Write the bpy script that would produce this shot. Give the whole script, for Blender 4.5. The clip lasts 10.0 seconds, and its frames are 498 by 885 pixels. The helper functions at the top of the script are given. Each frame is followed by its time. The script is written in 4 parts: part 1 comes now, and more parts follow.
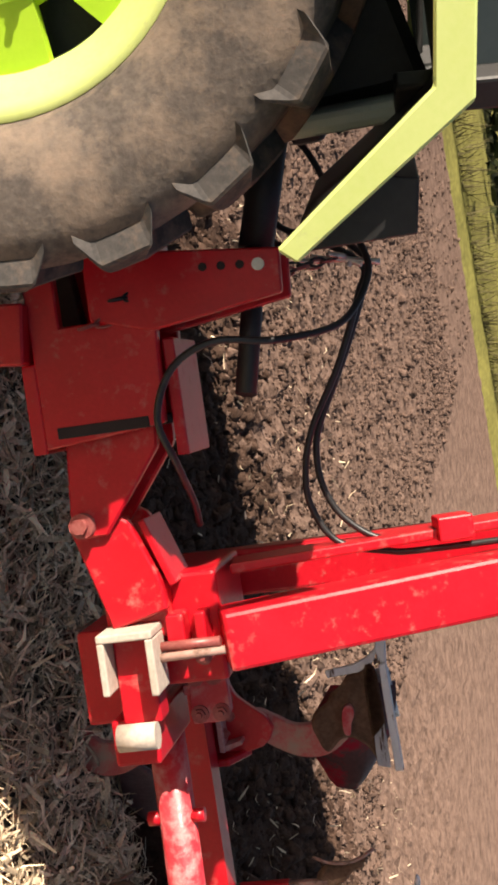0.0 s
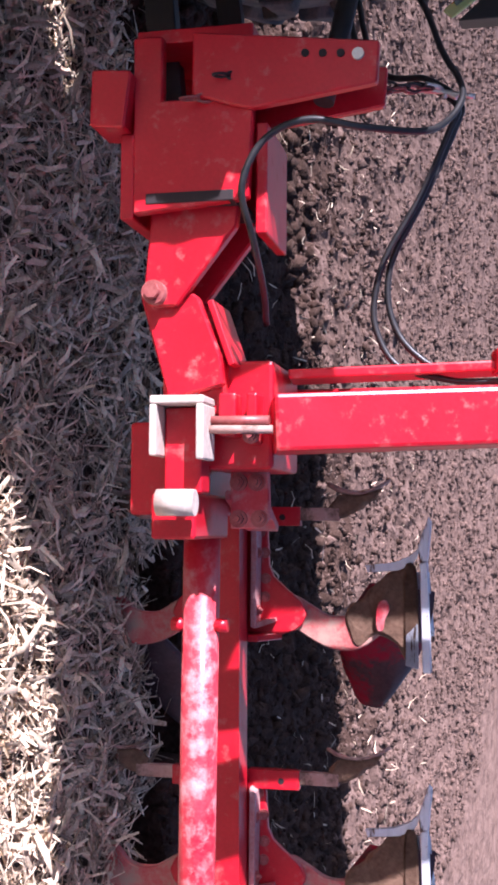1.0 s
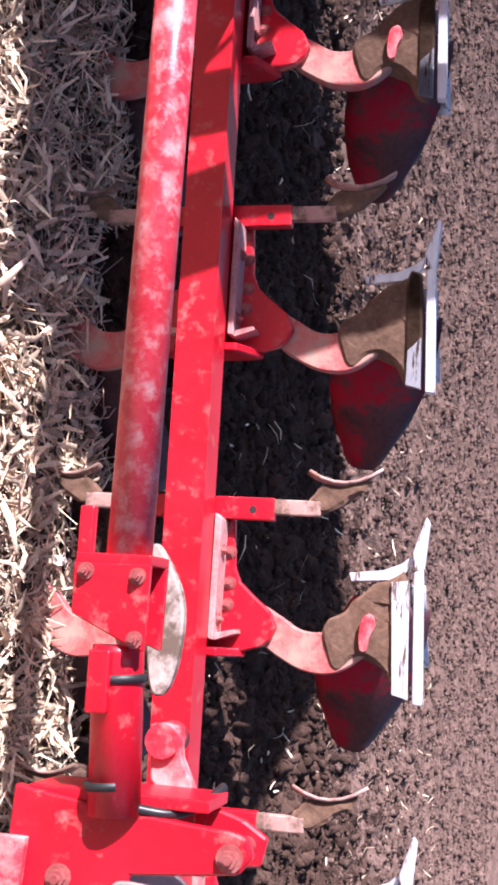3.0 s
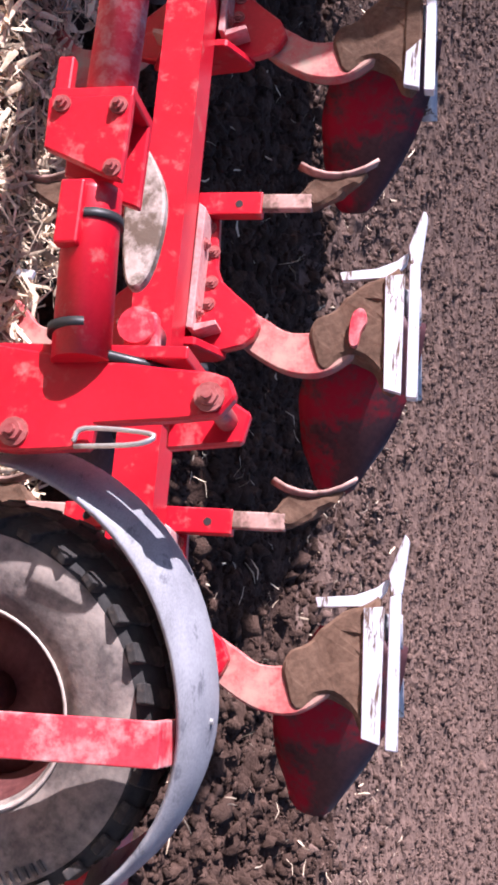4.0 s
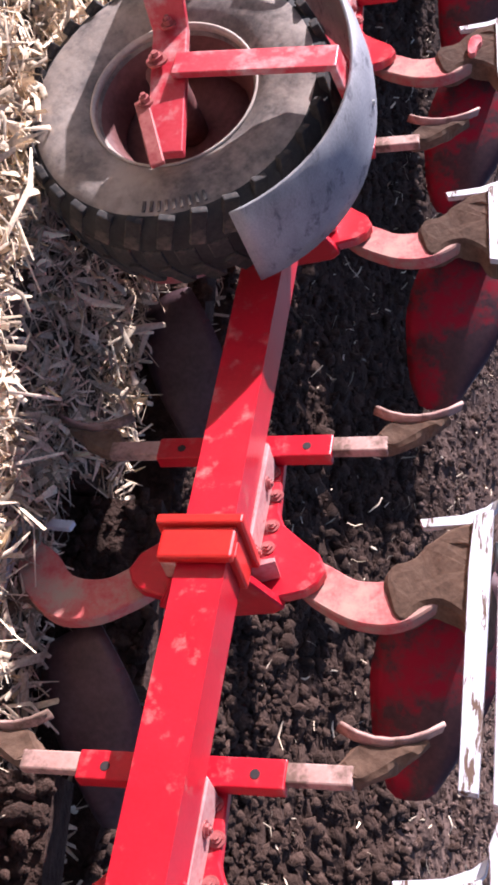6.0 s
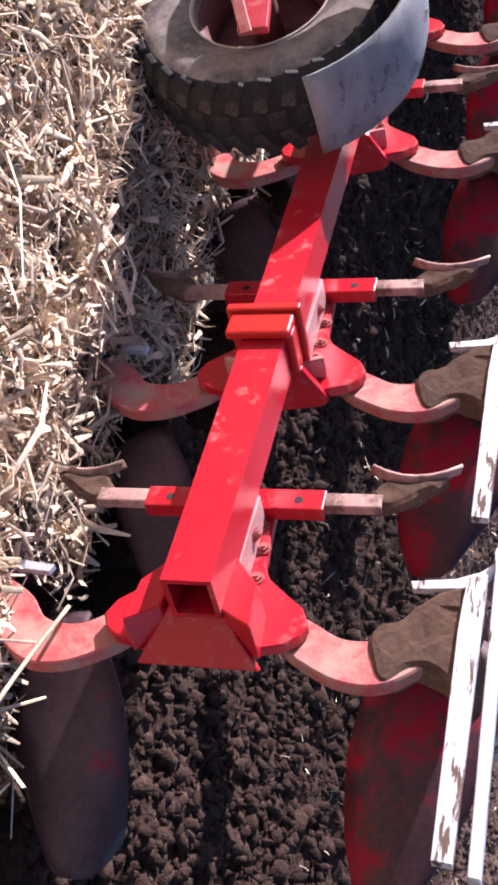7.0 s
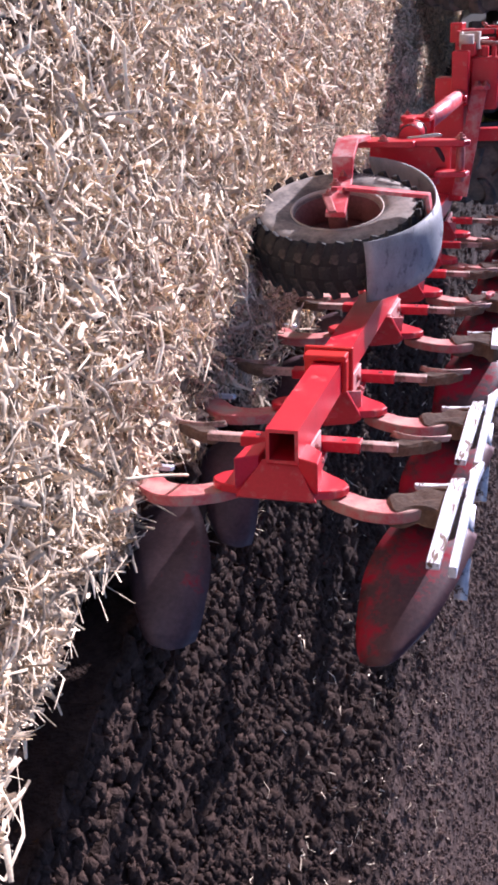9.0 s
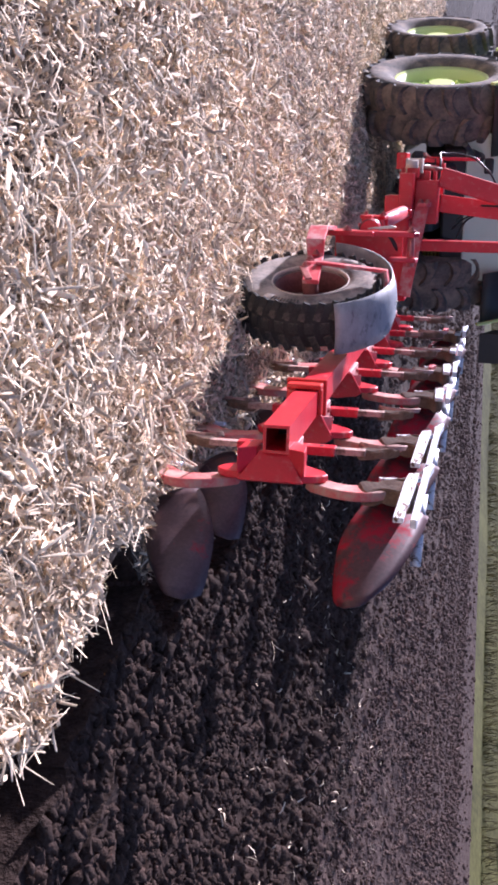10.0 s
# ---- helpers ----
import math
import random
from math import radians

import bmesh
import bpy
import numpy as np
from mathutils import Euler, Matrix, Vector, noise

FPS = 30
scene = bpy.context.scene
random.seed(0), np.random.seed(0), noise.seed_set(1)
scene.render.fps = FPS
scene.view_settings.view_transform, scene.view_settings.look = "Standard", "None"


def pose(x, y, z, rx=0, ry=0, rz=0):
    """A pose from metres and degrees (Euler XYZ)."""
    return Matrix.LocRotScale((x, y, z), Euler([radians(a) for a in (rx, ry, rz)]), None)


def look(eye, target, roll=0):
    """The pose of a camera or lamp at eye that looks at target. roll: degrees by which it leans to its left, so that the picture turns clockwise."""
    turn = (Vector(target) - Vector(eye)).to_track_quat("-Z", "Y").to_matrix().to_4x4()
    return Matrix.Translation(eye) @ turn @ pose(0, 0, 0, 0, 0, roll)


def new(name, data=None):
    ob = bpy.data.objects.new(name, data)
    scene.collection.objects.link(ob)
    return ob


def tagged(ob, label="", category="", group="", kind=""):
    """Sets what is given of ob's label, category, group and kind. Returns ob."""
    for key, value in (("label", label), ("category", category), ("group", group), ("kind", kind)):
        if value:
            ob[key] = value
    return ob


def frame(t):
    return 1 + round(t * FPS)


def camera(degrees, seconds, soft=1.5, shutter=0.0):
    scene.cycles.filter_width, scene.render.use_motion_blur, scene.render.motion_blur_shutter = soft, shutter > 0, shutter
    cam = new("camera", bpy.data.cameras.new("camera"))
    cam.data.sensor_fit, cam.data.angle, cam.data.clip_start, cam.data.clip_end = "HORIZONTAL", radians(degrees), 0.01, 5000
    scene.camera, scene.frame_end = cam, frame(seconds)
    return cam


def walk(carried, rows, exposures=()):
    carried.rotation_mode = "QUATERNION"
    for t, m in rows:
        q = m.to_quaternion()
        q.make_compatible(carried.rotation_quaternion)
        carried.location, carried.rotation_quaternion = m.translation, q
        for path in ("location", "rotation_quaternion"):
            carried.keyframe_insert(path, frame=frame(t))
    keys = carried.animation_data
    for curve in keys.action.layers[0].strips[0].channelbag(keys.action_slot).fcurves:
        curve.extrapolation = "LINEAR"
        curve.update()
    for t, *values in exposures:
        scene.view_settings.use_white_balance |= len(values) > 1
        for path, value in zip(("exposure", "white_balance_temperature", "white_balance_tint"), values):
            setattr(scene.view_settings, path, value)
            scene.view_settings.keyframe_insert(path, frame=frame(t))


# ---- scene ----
SPEED = 1.385                      # metres a second, towards -x
LEAN, YAW, RISE = 7.76, 16.96, 0.71

cam = camera(23.58, 10.0, soft=3.3)
PATH = [
    (0, (-2.483, -3.848, 2.119), (-1.215, -0.233, 0.967), 84.12),
    (0.5, (-2.877, -4.215, 2.173), (-1.924, -0.561, 0.855), 87.00),
    (1, (-3.032, -4.184, 2.158), (-2.161, -0.536, 0.769), 90.70),
    (1.5, (-3.136, -4.176, 2.230), (-2.192, -0.578, 0.758), 92.20),
    (2, (-3.204, -4.154, 2.192), (-2.413, -0.522, 0.714), 91.61),
    (2.5, (-3.381, -4.117, 2.188), (-2.636, -0.487, 0.683), 91.45),
    (2.7, (-3.364, -4.141, 2.163), (-2.684, -0.491, 0.675), 91.69),
    (3.8, (-3.381, -4.010, 2.026), (-3.158, -0.256, 0.663), 92.17),
    (4, (-3.391, -3.999, 2.018), (-3.262, -0.240, 0.659), 91.69),
    (4.5, (-3.360, -4.116, 1.982), (-3.593, -0.355, 0.640), 88.61),
    (5, (-3.256, -4.183, 2.021), (-4.080, -0.541, 0.585), 86.86),
    (5.5, (-3.236, -4.179, 1.959), (-4.481, -0.672, 0.492), 85.56),
    (6, (-3.320, -4.076, 1.890), (-4.831, -0.695, 0.379), 84.80),
    (6.2, (-3.429, -4.097, 1.845), (-4.952, -0.709, 0.358), 85.36),
    (7.3, (-3.660, -4.143, 1.967), (-5.808, -1.141, 0.426), 85.93),
    (7.5, (-3.646, -4.129, 1.938), (-5.975, -1.239, 0.448), 85.89),
    (8, (-3.768, -4.202, 1.967), (-6.370, -1.531, 0.520), 86.40),
    (8.5, (-3.912, -4.253, 1.994), (-6.756, -1.806, 0.608), 86.75),
    (9, (-3.989, -4.312, 1.996), (-7.060, -2.084, 0.730), 86.99),
    (9.5, (-4.037, -4.382, 1.983), (-7.286, -2.342, 0.851), 87.23),
    (10, (-4.065, -4.436, 1.980), (-7.446, -2.547, 0.976), 87.03),
]
walk(cam, [(t, look(eye, target, roll)) for t, eye, target, roll in PATH],
     exposures=[(0.0, 0.84, 7500, 14), (0.35, 1.17, 5500, 32), (2.0, 1.36, 5800, 30), (4.0, 1.12, 5800, 30), (5.0, 1.03, 5800, 30), (6.0, 1.1, 5850, 28), (7.5, 0.9, 5800, 28), (10.0, 1.2, 5500, 32)])

# ---- light ----
SUN_AZ, SUN_EL = 196.0, 25.5       # where the sun stands, degrees from +x
world = bpy.data.worlds.new("sky")
scene.world = world
world.use_nodes = True
wn, wl = world.node_tree.nodes, world.node_tree.links
sky = wn.new("ShaderNodeTexSky")
sky.sky_type, sky.sun_disc = "NISHITA", False
sky.sun_elevation, sky.sun_rotation = radians(SUN_EL), radians(90 - SUN_AZ)
wn["Background"].inputs["Strength"].default_value = 0.054
wl.new(sky.outputs[0], wn["Background"].inputs["Color"])
sun = new("sun", bpy.data.lights.new("sun", "SUN"))
sun.data.energy, sun.data.angle, sun.data.color = 5.0, radians(0.53), (1.0, 0.95, 0.87)
sa, se = radians(SUN_AZ), radians(SUN_EL)
sun.matrix_world = look((math.cos(sa) * math.cos(se) * 50, math.sin(sa) * math.cos(se) * 50, math.sin(se) * 50), (0, 0, 0))


# ---- materials ----
def material(name, colours, rough=0.6, metal=0.0, scale=8.0, bump=0.2, fine=60.0, stops=(0.35, 0.65), rand=0.0, island=False, stretch=None, dirt=None, dirt_at=(0.55, 0.7), dirt_scale=5.0, spec=0.5):
    m = bpy.data.materials.new(name)
    m.use_nodes = True
    n, l = m.node_tree.nodes, m.node_tree.links
    b = n["Principled BSDF"]
    co = n.new("ShaderNodeTexCoord").outputs["Object"]
    if stretch:
        mp = n.new("ShaderNodeMapping")
        mp.inputs["Scale"].default_value = stretch
        l.new(co, mp.inputs[0])
        co = mp.outputs[0]

    def tex(s, detail=5.0, r=0.6):
        t = n.new("ShaderNodeTexNoise")
        t.inputs["Scale"].default_value, t.inputs["Detail"].default_value, t.inputs["Roughness"].default_value = s, detail, r
        l.new(co, t.inputs["Vector"])
        return t.outputs["Fac"]

    def ramp(fac, a, c, lo, hi):
        r = n.new("ShaderNodeValToRGB")
        r.color_ramp.elements[0].position, r.color_ramp.elements[1].position = lo, hi
        r.color_ramp.elements[0].color, r.color_ramp.elements[1].color = (*a, 1), (*c, 1)
        l.new(fac, r.inputs[0])
        return r.outputs[0]

    big, small = tex(scale), tex(fine, 3.0)
    mix = n.new("ShaderNodeMix")
    mix.data_type = "FLOAT"
    mix.inputs[0].default_value = 0.4
    l.new(big, mix.inputs[2])
    l.new(small, mix.inputs[3])
    fac = mix.outputs[0]
    col = ramp(fac, colours[0], colours[1], *stops)
    if dirt:
        d = ramp(tex(dirt_scale, 8.0, 0.7), (0, 0, 0), (1, 1, 1), *dirt_at)
        x = n.new("ShaderNodeMix")
        x.data_type = "RGBA"
        l.new(d, x.inputs[0])
        l.new(col, x.inputs[6])
        x.inputs[7].default_value = (*dirt, 1)
        col = x.outputs[2]
        rr = n.new("ShaderNodeMix")
        rr.data_type = "FLOAT"
        l.new(d, rr.inputs[0])
        rr.inputs[2].default_value, rr.inputs[3].default_value = rough, 0.9
        l.new(rr.outputs[0], b.inputs["Roughness"])
    else:
        b.inputs["Roughness"].default_value = rough
    if rand:
        h = n.new("ShaderNodeHueSaturation")
        src = n.new("ShaderNodeNewGeometry").outputs["Random Per Island"] if island else n.new("ShaderNodeObjectInfo").outputs["Random"]
        mr = n.new("ShaderNodeMapRange")
        mr.inputs["To Min"].default_value, mr.inputs["To Max"].default_value = 1 - rand, 1 + rand
        l.new(src, mr.inputs[0])
        l.new(mr.outputs[0], h.inputs["Value"])
        l.new(col, h.inputs["Color"])
        col = h.outputs[0]
    l.new(col, b.inputs["Base Color"])
    b.inputs["Metallic"].default_value = metal
    b.inputs["Specular IOR Level"].default_value = spec
    if spec < 0.25:
        b.inputs["Diffuse Roughness"].default_value = 1.0
    bump_depth = 0.05 if "loam" in name else 0.01
    if bump:
        bp = n.new("ShaderNodeBump")
        bp.inputs["Strength"].default_value, bp.inputs["Distance"].default_value = bump, bump_depth
        l.new(fac, bp.inputs["Height"])
        l.new(bp.outputs[0], b.inputs["Normal"])
    return m


RED = material("red paint", ((0.50, 0.005, 0.015), (0.61, 0.011, 0.024)), 0.34, 0, 5, 0.08, 90, dirt=(0.50, 0.24, 0.20), dirt_at=(0.56, 0.84), dirt_scale=15)
RED_WORN = material("worn red paint", ((0.52, 0.012, 0.028), (0.6, 0.06, 0.075)), 0.4, 0, 6, 0.12, 80, dirt=(0.58, 0.34, 0.31), dirt_at=(0.46, 0.66), dirt_scale=9)
RED_PIPE = material("rubbed red paint", ((0.55, 0.012, 0.028), (0.62, 0.07, 0.085)), 0.3, 0, 5, 0.08, 70, dirt=(0.62, 0.36, 0.35), dirt_at=(0.47, 0.72), dirt_scale=16)
ORANGE = material("fresh orange-red paint", ((0.60, 0.014, 0.012), (0.68, 0.026, 0.014)), 0.35, 0, 5, 0.06, 90)
# dark base paints the shade on the boards' backs; red patches are paint
BOARD = material("dirty mouldboard steel darkened for shade", ((0.055, 0.022, 0.026), (0.12, 0.048, 0.052)), 0.5, 0.2, 5, 0.15, 60, dirt=(0.42, 0.008, 0.03), dirt_at=(0.46, 0.55), dirt_scale=2.6)
# lower boards: the furrow's shade is put into this dark base
BOARD_LOW = material("scoured mouldboard darkened for trench shade", ((0.060, 0.030, 0.034), (0.13, 0.075, 0.080)), 0.5, 0.2, 5, 0.12, 60, dirt=(0.34, 0.02, 0.04), dirt_at=(0.62, 0.68), dirt_scale=2.5)
STEEL = material("polished worn steel", ((0.62, 0.62, 0.66), (0.8, 0.8, 0.84)), 0.42, 0.35, 10, 0.05, 150, stretch=(1, 6, 6), dirt=(0.16, 0.10, 0.07), dirt_at=(0.56, 0.60), dirt_scale=3.5)
BARE = material("mud-rubbed steel", ((0.42, 0.22, 0.18), (0.55, 0.36, 0.30)), 0.6, 0.1, 8, 0.2, 70, dirt=(0.17, 0.105, 0.075), dirt_at=(0.5, 0.6), dirt_scale=6)
LEG = material("rubbed leg steel", ((0.52, 0.06, 0.06), (0.56, 0.23, 0.19)), 0.5, 0.0, 7, 0.15, 70, dirt=(0.42, 0.29, 0.22), dirt_at=(0.45, 0.6), dirt_scale=7)
MUD = material("caked mud", ((0.11, 0.062, 0.040), (0.25, 0.150, 0.098)), 0.95, 0, 12, 0.7, 60, spec=0.2)
MUDDY = material("half-cleaned muddy steel", ((0.30, 0.24, 0.20), (0.52, 0.44, 0.38)), 0.8, 0, 9, 0.4, 60, dirt=(0.14, 0.10, 0.07), dirt_at=(0.48, 0.58), dirt_scale=7)
PALE = material("dried mud on steel", ((0.42, 0.34, 0.28), (0.66, 0.56, 0.48)), 0.85, 0, 9, 0.35, 60, dirt=(0.5, 0.05, 0.05), dirt_at=(0.6, 0.64), dirt_scale=4)
# whitish base paints sun glare on dusty red paint
DUSTY_GLARE = material("dusty red paint with painted glare", ((0.50, 0.16, 0.15), (0.62, 0.42, 0.38)), 0.5, 0, 8, 0.2, 70, dirt=(0.48, 0.03, 0.04), dirt_at=(0.55, 0.62), dirt_scale=8)
BOLT = material("bolt steel", ((0.30, 0.05, 0.05), (0.46, 0.16, 0.14)), 0.45, 0.3, 20, 0.1, 90)
ZINC = material("zinc", ((0.5, 0.48, 0.45), (0.7, 0.68, 0.64)), 0.35, 0.7, 20, 0.1, 90)
DARK = material("dark hollow", ((0.02, 0.015, 0.015), (0.035, 0.02, 0.02)), 0.8)
HOSE = material("black rubber hose", ((0.012, 0.012, 0.013), (0.03, 0.028, 0.028)), 0.38, 0, 20, 0.05, 120)
RUBBER = material("dusty tyre rubber", ((0.055, 0.046, 0.042), (0.17, 0.14, 0.12)), 0.9, 0, 5, 0.5, 55, dirt=(0.26, 0.195, 0.15), dirt_at=(0.46, 0.64), dirt_scale=4.5)
RUBBER_WHEEL = material("pale dusty rubber", ((0.10, 0.083, 0.074), (0.26, 0.215, 0.185)), 0.9, 0, 5, 0.35, 55, dirt=(0.40, 0.33, 0.275), dirt_at=(0.42, 0.62), dirt_scale=5)
TREAD = material("tyre tread rubber", ((0.035, 0.034, 0.034), (0.10, 0.09, 0.085)), 0.85, 0, 8, 0.3, 60, dirt=(0.22, 0.155, 0.115), dirt_at=(0.48, 0.66), dirt_scale=6)
TREAD_WORN = material("worn dusty tread", ((0.020, 0.018, 0.017), (0.060, 0.053, 0.048)), 0.9, 0, 8, 0.4, 60, dirt=(0.15, 0.115, 0.09), dirt_at=(0.52, 0.68), dirt_scale=7)
# depth wheel tread, blackened to hold the shade on its rear side
TREAD_SHADE = material("tread rubber darkened for shade", ((0.014, 0.013, 0.013), (0.042, 0.038, 0.035)), 0.85, 0, 8, 0.3, 60)
GUARD = material("weathered grey plastic", ((0.20, 0.20, 0.215), (0.36, 0.36, 0.38)), 0.55, 0, 6, 0.1, 120, stretch=(1, 1, 3), dirt=(0.13, 0.13, 0.15), dirt_at=(0.56, 0.66), dirt_scale=9)
LIME = material("lime green paint", ((0.36, 0.62, 0.035), (0.42, 0.68, 0.05)), 0.3, 0, 4, 0.04, 60)
LIME_PALE = material("pale lime paint", ((0.62, 0.74, 0.24), (0.68, 0.78, 0.30)), 0.4, 0, 3, 0.03, 60, dirt=(0.5, 0.55, 0.25), dirt_at=(0.62, 0.75))
# brownish red, taken darker to paint the shade within the rim
RIM_RED = material("rusty red rim darkened for shade", ((0.09, 0.022, 0.02), (0.20, 0.07, 0.06)), 0.7, 0, 8, 0.15, 60)
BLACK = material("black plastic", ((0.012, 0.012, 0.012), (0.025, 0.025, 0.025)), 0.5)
CABPANEL = material("pale green cab panel", ((0.50, 0.60, 0.50), (0.58, 0.66, 0.56)), 0.35, 0, 3, 0.02, 50)
GLASS = material("tinted cab glass", ((0.03, 0.04, 0.04), (0.04, 0.05, 0.05)), 0.05, 0, 2, 0.0, 20)
STRAW = material("dry maize straw", ((0.34, 0.222, 0.126), (0.91, 0.745, 0.535)), 0.75, 0, 6, 0.1, 90, (0.3, 0.6), 0.55, True, spec=0.3)
STUBBLE_SOIL = material("ground under the straw", ((0.05, 0.036, 0.028), (0.20, 0.15, 0.11)), 0.95, 0, 14, 0.6, 55, spec=0.15)
SOIL = material("fresh loam", ((0.036, 0.020, 0.014), (0.116, 0.070, 0.052)), 0.95, 0, 7, 1.0, 38, (0.33, 0.66), spec=0.15)
CLOD = material("fresh loam clods", ((0.038, 0.021, 0.015), (0.126, 0.077, 0.057)), 0.95, 0, 25, 0.7, 90, (0.3, 0.7), 0.35, True, spec=0.15)
SOIL_DRY = material("dry loam", ((0.076, 0.047, 0.036), (0.24, 0.158, 0.125)), 0.95, 0, 5, 1.0, 24, (0.33, 0.66), spec=0.15)
CLOD_DRY = material("dry loam clods", ((0.08, 0.05, 0.038), (0.25, 0.163, 0.130)), 0.95, 0, 25, 0.7, 90, (0.3, 0.7), 0.35, True, spec=0.15)
GRASS = material("meadow grass", ((0.10, 0.095, 0.03), (0.27, 0.25, 0.07)), 0.9, 0, 0.6, 0.3, 9, spec=0.2)
REED = material("dry reeds", ((0.09, 0.08, 0.035), (0.22, 0.19, 0.09)), 0.9, 0, 2, 0.2, 9, (0.3, 0.7), 0.4, True, spec=0.2)
LEAF = material("hedge leaves", ((0.03, 0.045, 0.015), (0.09, 0.11, 0.04)), 0.8, 0, 2, 0.2, 9, (0.3, 0.7), 0.4, True, spec=0.2)
BARK = material("bark", ((0.06, 0.045, 0.03), (0.14, 0.11, 0.08)), 0.9, 0, 6, 0.5, 40)


# ---- mesh helpers ----
def V(*a):
    return Vector(a)


def box(bm, x0, x1, y0, y1, z0, z1, bevel=0.004):
    r = bmesh.ops.create_cube(bm, size=1)
    vs = r["verts"]
    for v in vs:
        v.co = V(x0 + (v.co.x + 0.5) * (x1 - x0), y0 + (v.co.y + 0.5) * (y1 - y0), z0 + (v.co.z + 0.5) * (z1 - z0))
    if bevel:
        bmesh.ops.bevel(bm, geom=list({e for v in vs for e in v.link_edges}), offset=bevel, segments=2, affect="EDGES", profile=0.5)


def bar(bm, a, b, w, h, bevel=0.004, up=(0, 0, 1)):
    """A rectangular bar from a to b."""
    a, b = Vector(a), Vector(b)
    d = (b - a).normalized()
    s = d.cross(Vector(up)).normalized()
    u = s.cross(d)
    vs = [bm.verts.new(p + s * i * w / 2 + u * j * h / 2) for p in (a, b) for i, j in ((-1, -1), (1, -1), (1, 1), (-1, 1))]
    fs = [(0, 1, 2, 3), (7, 6, 5, 4)] + [(k, 4 + k, 4 + (k + 1) % 4, (k + 1) % 4) for k in range(4)]
    made = [bm.faces.new([vs[i] for i in f]) for f in fs]
    if bevel:
        bmesh.ops.bevel(bm, geom=list({e for f in made for e in f.edges}), offset=bevel, segments=2, affect="EDGES", profile=0.5)


def plate(bm, points, y0, y1, axis="y", bevel=0.003):
    """A plate cut to an outline of (x, z) pairs, from y0 to y1; axis x: (y, z) pairs from x0 to x1."""
    def at(p, w):
        return V(p[0], w, p[1]) if axis == "y" else V(w, p[0], p[1]) if axis == "x" else V(p[0], p[1], w)
    lo = [bm.verts.new(at(p, y0)) for p in points]
    hi = [bm.verts.new(at(p, y1)) for p in points]
    k = len(points)
    made = [bm.faces.new(lo), bm.faces.new(hi[::-1])] + [bm.faces.new((lo[i], hi[i], hi[(i + 1) % k], lo[(i + 1) % k])) for i in range(k)]
    bmesh.ops.recalc_face_normals(bm, faces=made)
    if bevel:
        bmesh.ops.bevel(bm, geom=list({e for f in made for e in f.edges}), offset=bevel, segments=1, affect="EDGES", profile=0.5)


def tube(bm, path, radius, n=12, caps=True):
    path = [Vector(p) for p in path]
    rings = []
    ref = V(0.31, 0.82, 0.47)
    for i, p in enumerate(path):
        d = (path[min(i + 1, len(path) - 1)] - path[max(i - 1, 0)]).normalized()
        s = d.cross(ref).normalized()
        u = s.cross(d)
        r = radius[i] if isinstance(radius, (list, tuple)) else radius
        rings.append([bm.verts.new(p + (s * math.cos(a) + u * math.sin(a)) * r) for a in (2 * math.pi * k / n for k in range(n))])
    for a, b in zip(rings, rings[1:]):
        for k in range(n):
            bm.faces.new((a[k], a[(k + 1) % n], b[(k + 1) % n], b[k])).smooth = True
    if caps:
        bm.faces.new(rings[0][::-1])
        bm.faces.new(rings[-1])


def spline(points, steps=6):
    p = [Vector(q) for q in points]
    p = [2 * p[0] - p[1]] + p + [2 * p[-1] - p[-2]]
    out = []
    for i in range(1, len(p) - 2):
        for s in range(steps):
            t = s / steps
            out.append(0.5 * (2 * p[i] + (p[i + 1] - p[i - 1]) * t + (2 * p[i - 1] - 5 * p[i] + 4 * p[i + 1] - p[i + 2]) * t * t + (3 * p[i] - p[i - 1] - 3 * p[i + 1] + p[i + 2]) * t ** 3))
    return out + [p[-2]]


def lathe(bm, profile, n=48, closed=True):
    """Profile of (radius, y) pairs turned about the y axis."""
    rings = [[bm.verts.new(V(r * math.cos(a), y, r * math.sin(a))) for a in (2 * math.pi * k / n for k in range(n))] for r, y in profile]
    pairs = list(zip(rings, rings[1:])) + ([(rings[-1], rings[0])] if closed else [])
    for a, b in pairs:
        for k in range(n):
            bm.faces.new((a[k], b[k], b[(k + 1) % n], a[(k + 1) % n])).smooth = True


def sheet(bm, grid, thick=0.012):
    """A curved sheet through a grid of points, with thickness."""
    rows, cols = len(grid), len(grid[0])
    nor = [[None] * cols for _ in range(rows)]
    for i in range(rows):
        for j in range(cols):
            a = grid[min(i + 1, rows - 1)][j] - grid[max(i - 1, 0)][j]
            b = grid[i][min(j + 1, cols - 1)] - grid[i][max(j - 1, 0)]
            nor[i][j] = a.cross(b).normalized() if a.length and b.length else V(0, 1, 0)
    f = [[bm.verts.new(grid[i][j]) for j in range(cols)] for i in range(rows)]
    g = [[bm.verts.new(grid[i][j] + nor[i][j] * thick) for j in range(cols)] for i in range(rows)]
    made = []
    for i in range(rows - 1):
        for j in range(cols - 1):
            made.append(bm.faces.new((f[i][j], f[i][j + 1], f[i + 1][j + 1], f[i + 1][j])))
            made.append(bm.faces.new((g[i][j], g[i + 1][j], g[i + 1][j + 1], g[i][j + 1])))
    for i in range(rows - 1):
        for j in (0, cols - 1):
            made.append(bm.faces.new((f[i][j], f[i + 1][j], g[i + 1][j], g[i][j])))
    for j in range(cols - 1):
        for i in (0, rows - 1):
            made.append(bm.faces.new((f[i][j], f[i][j + 1], g[i][j + 1], g[i][j])))
    for q in made:
        q.smooth = True
    bmesh.ops.recalc_face_normals(bm, faces=made)


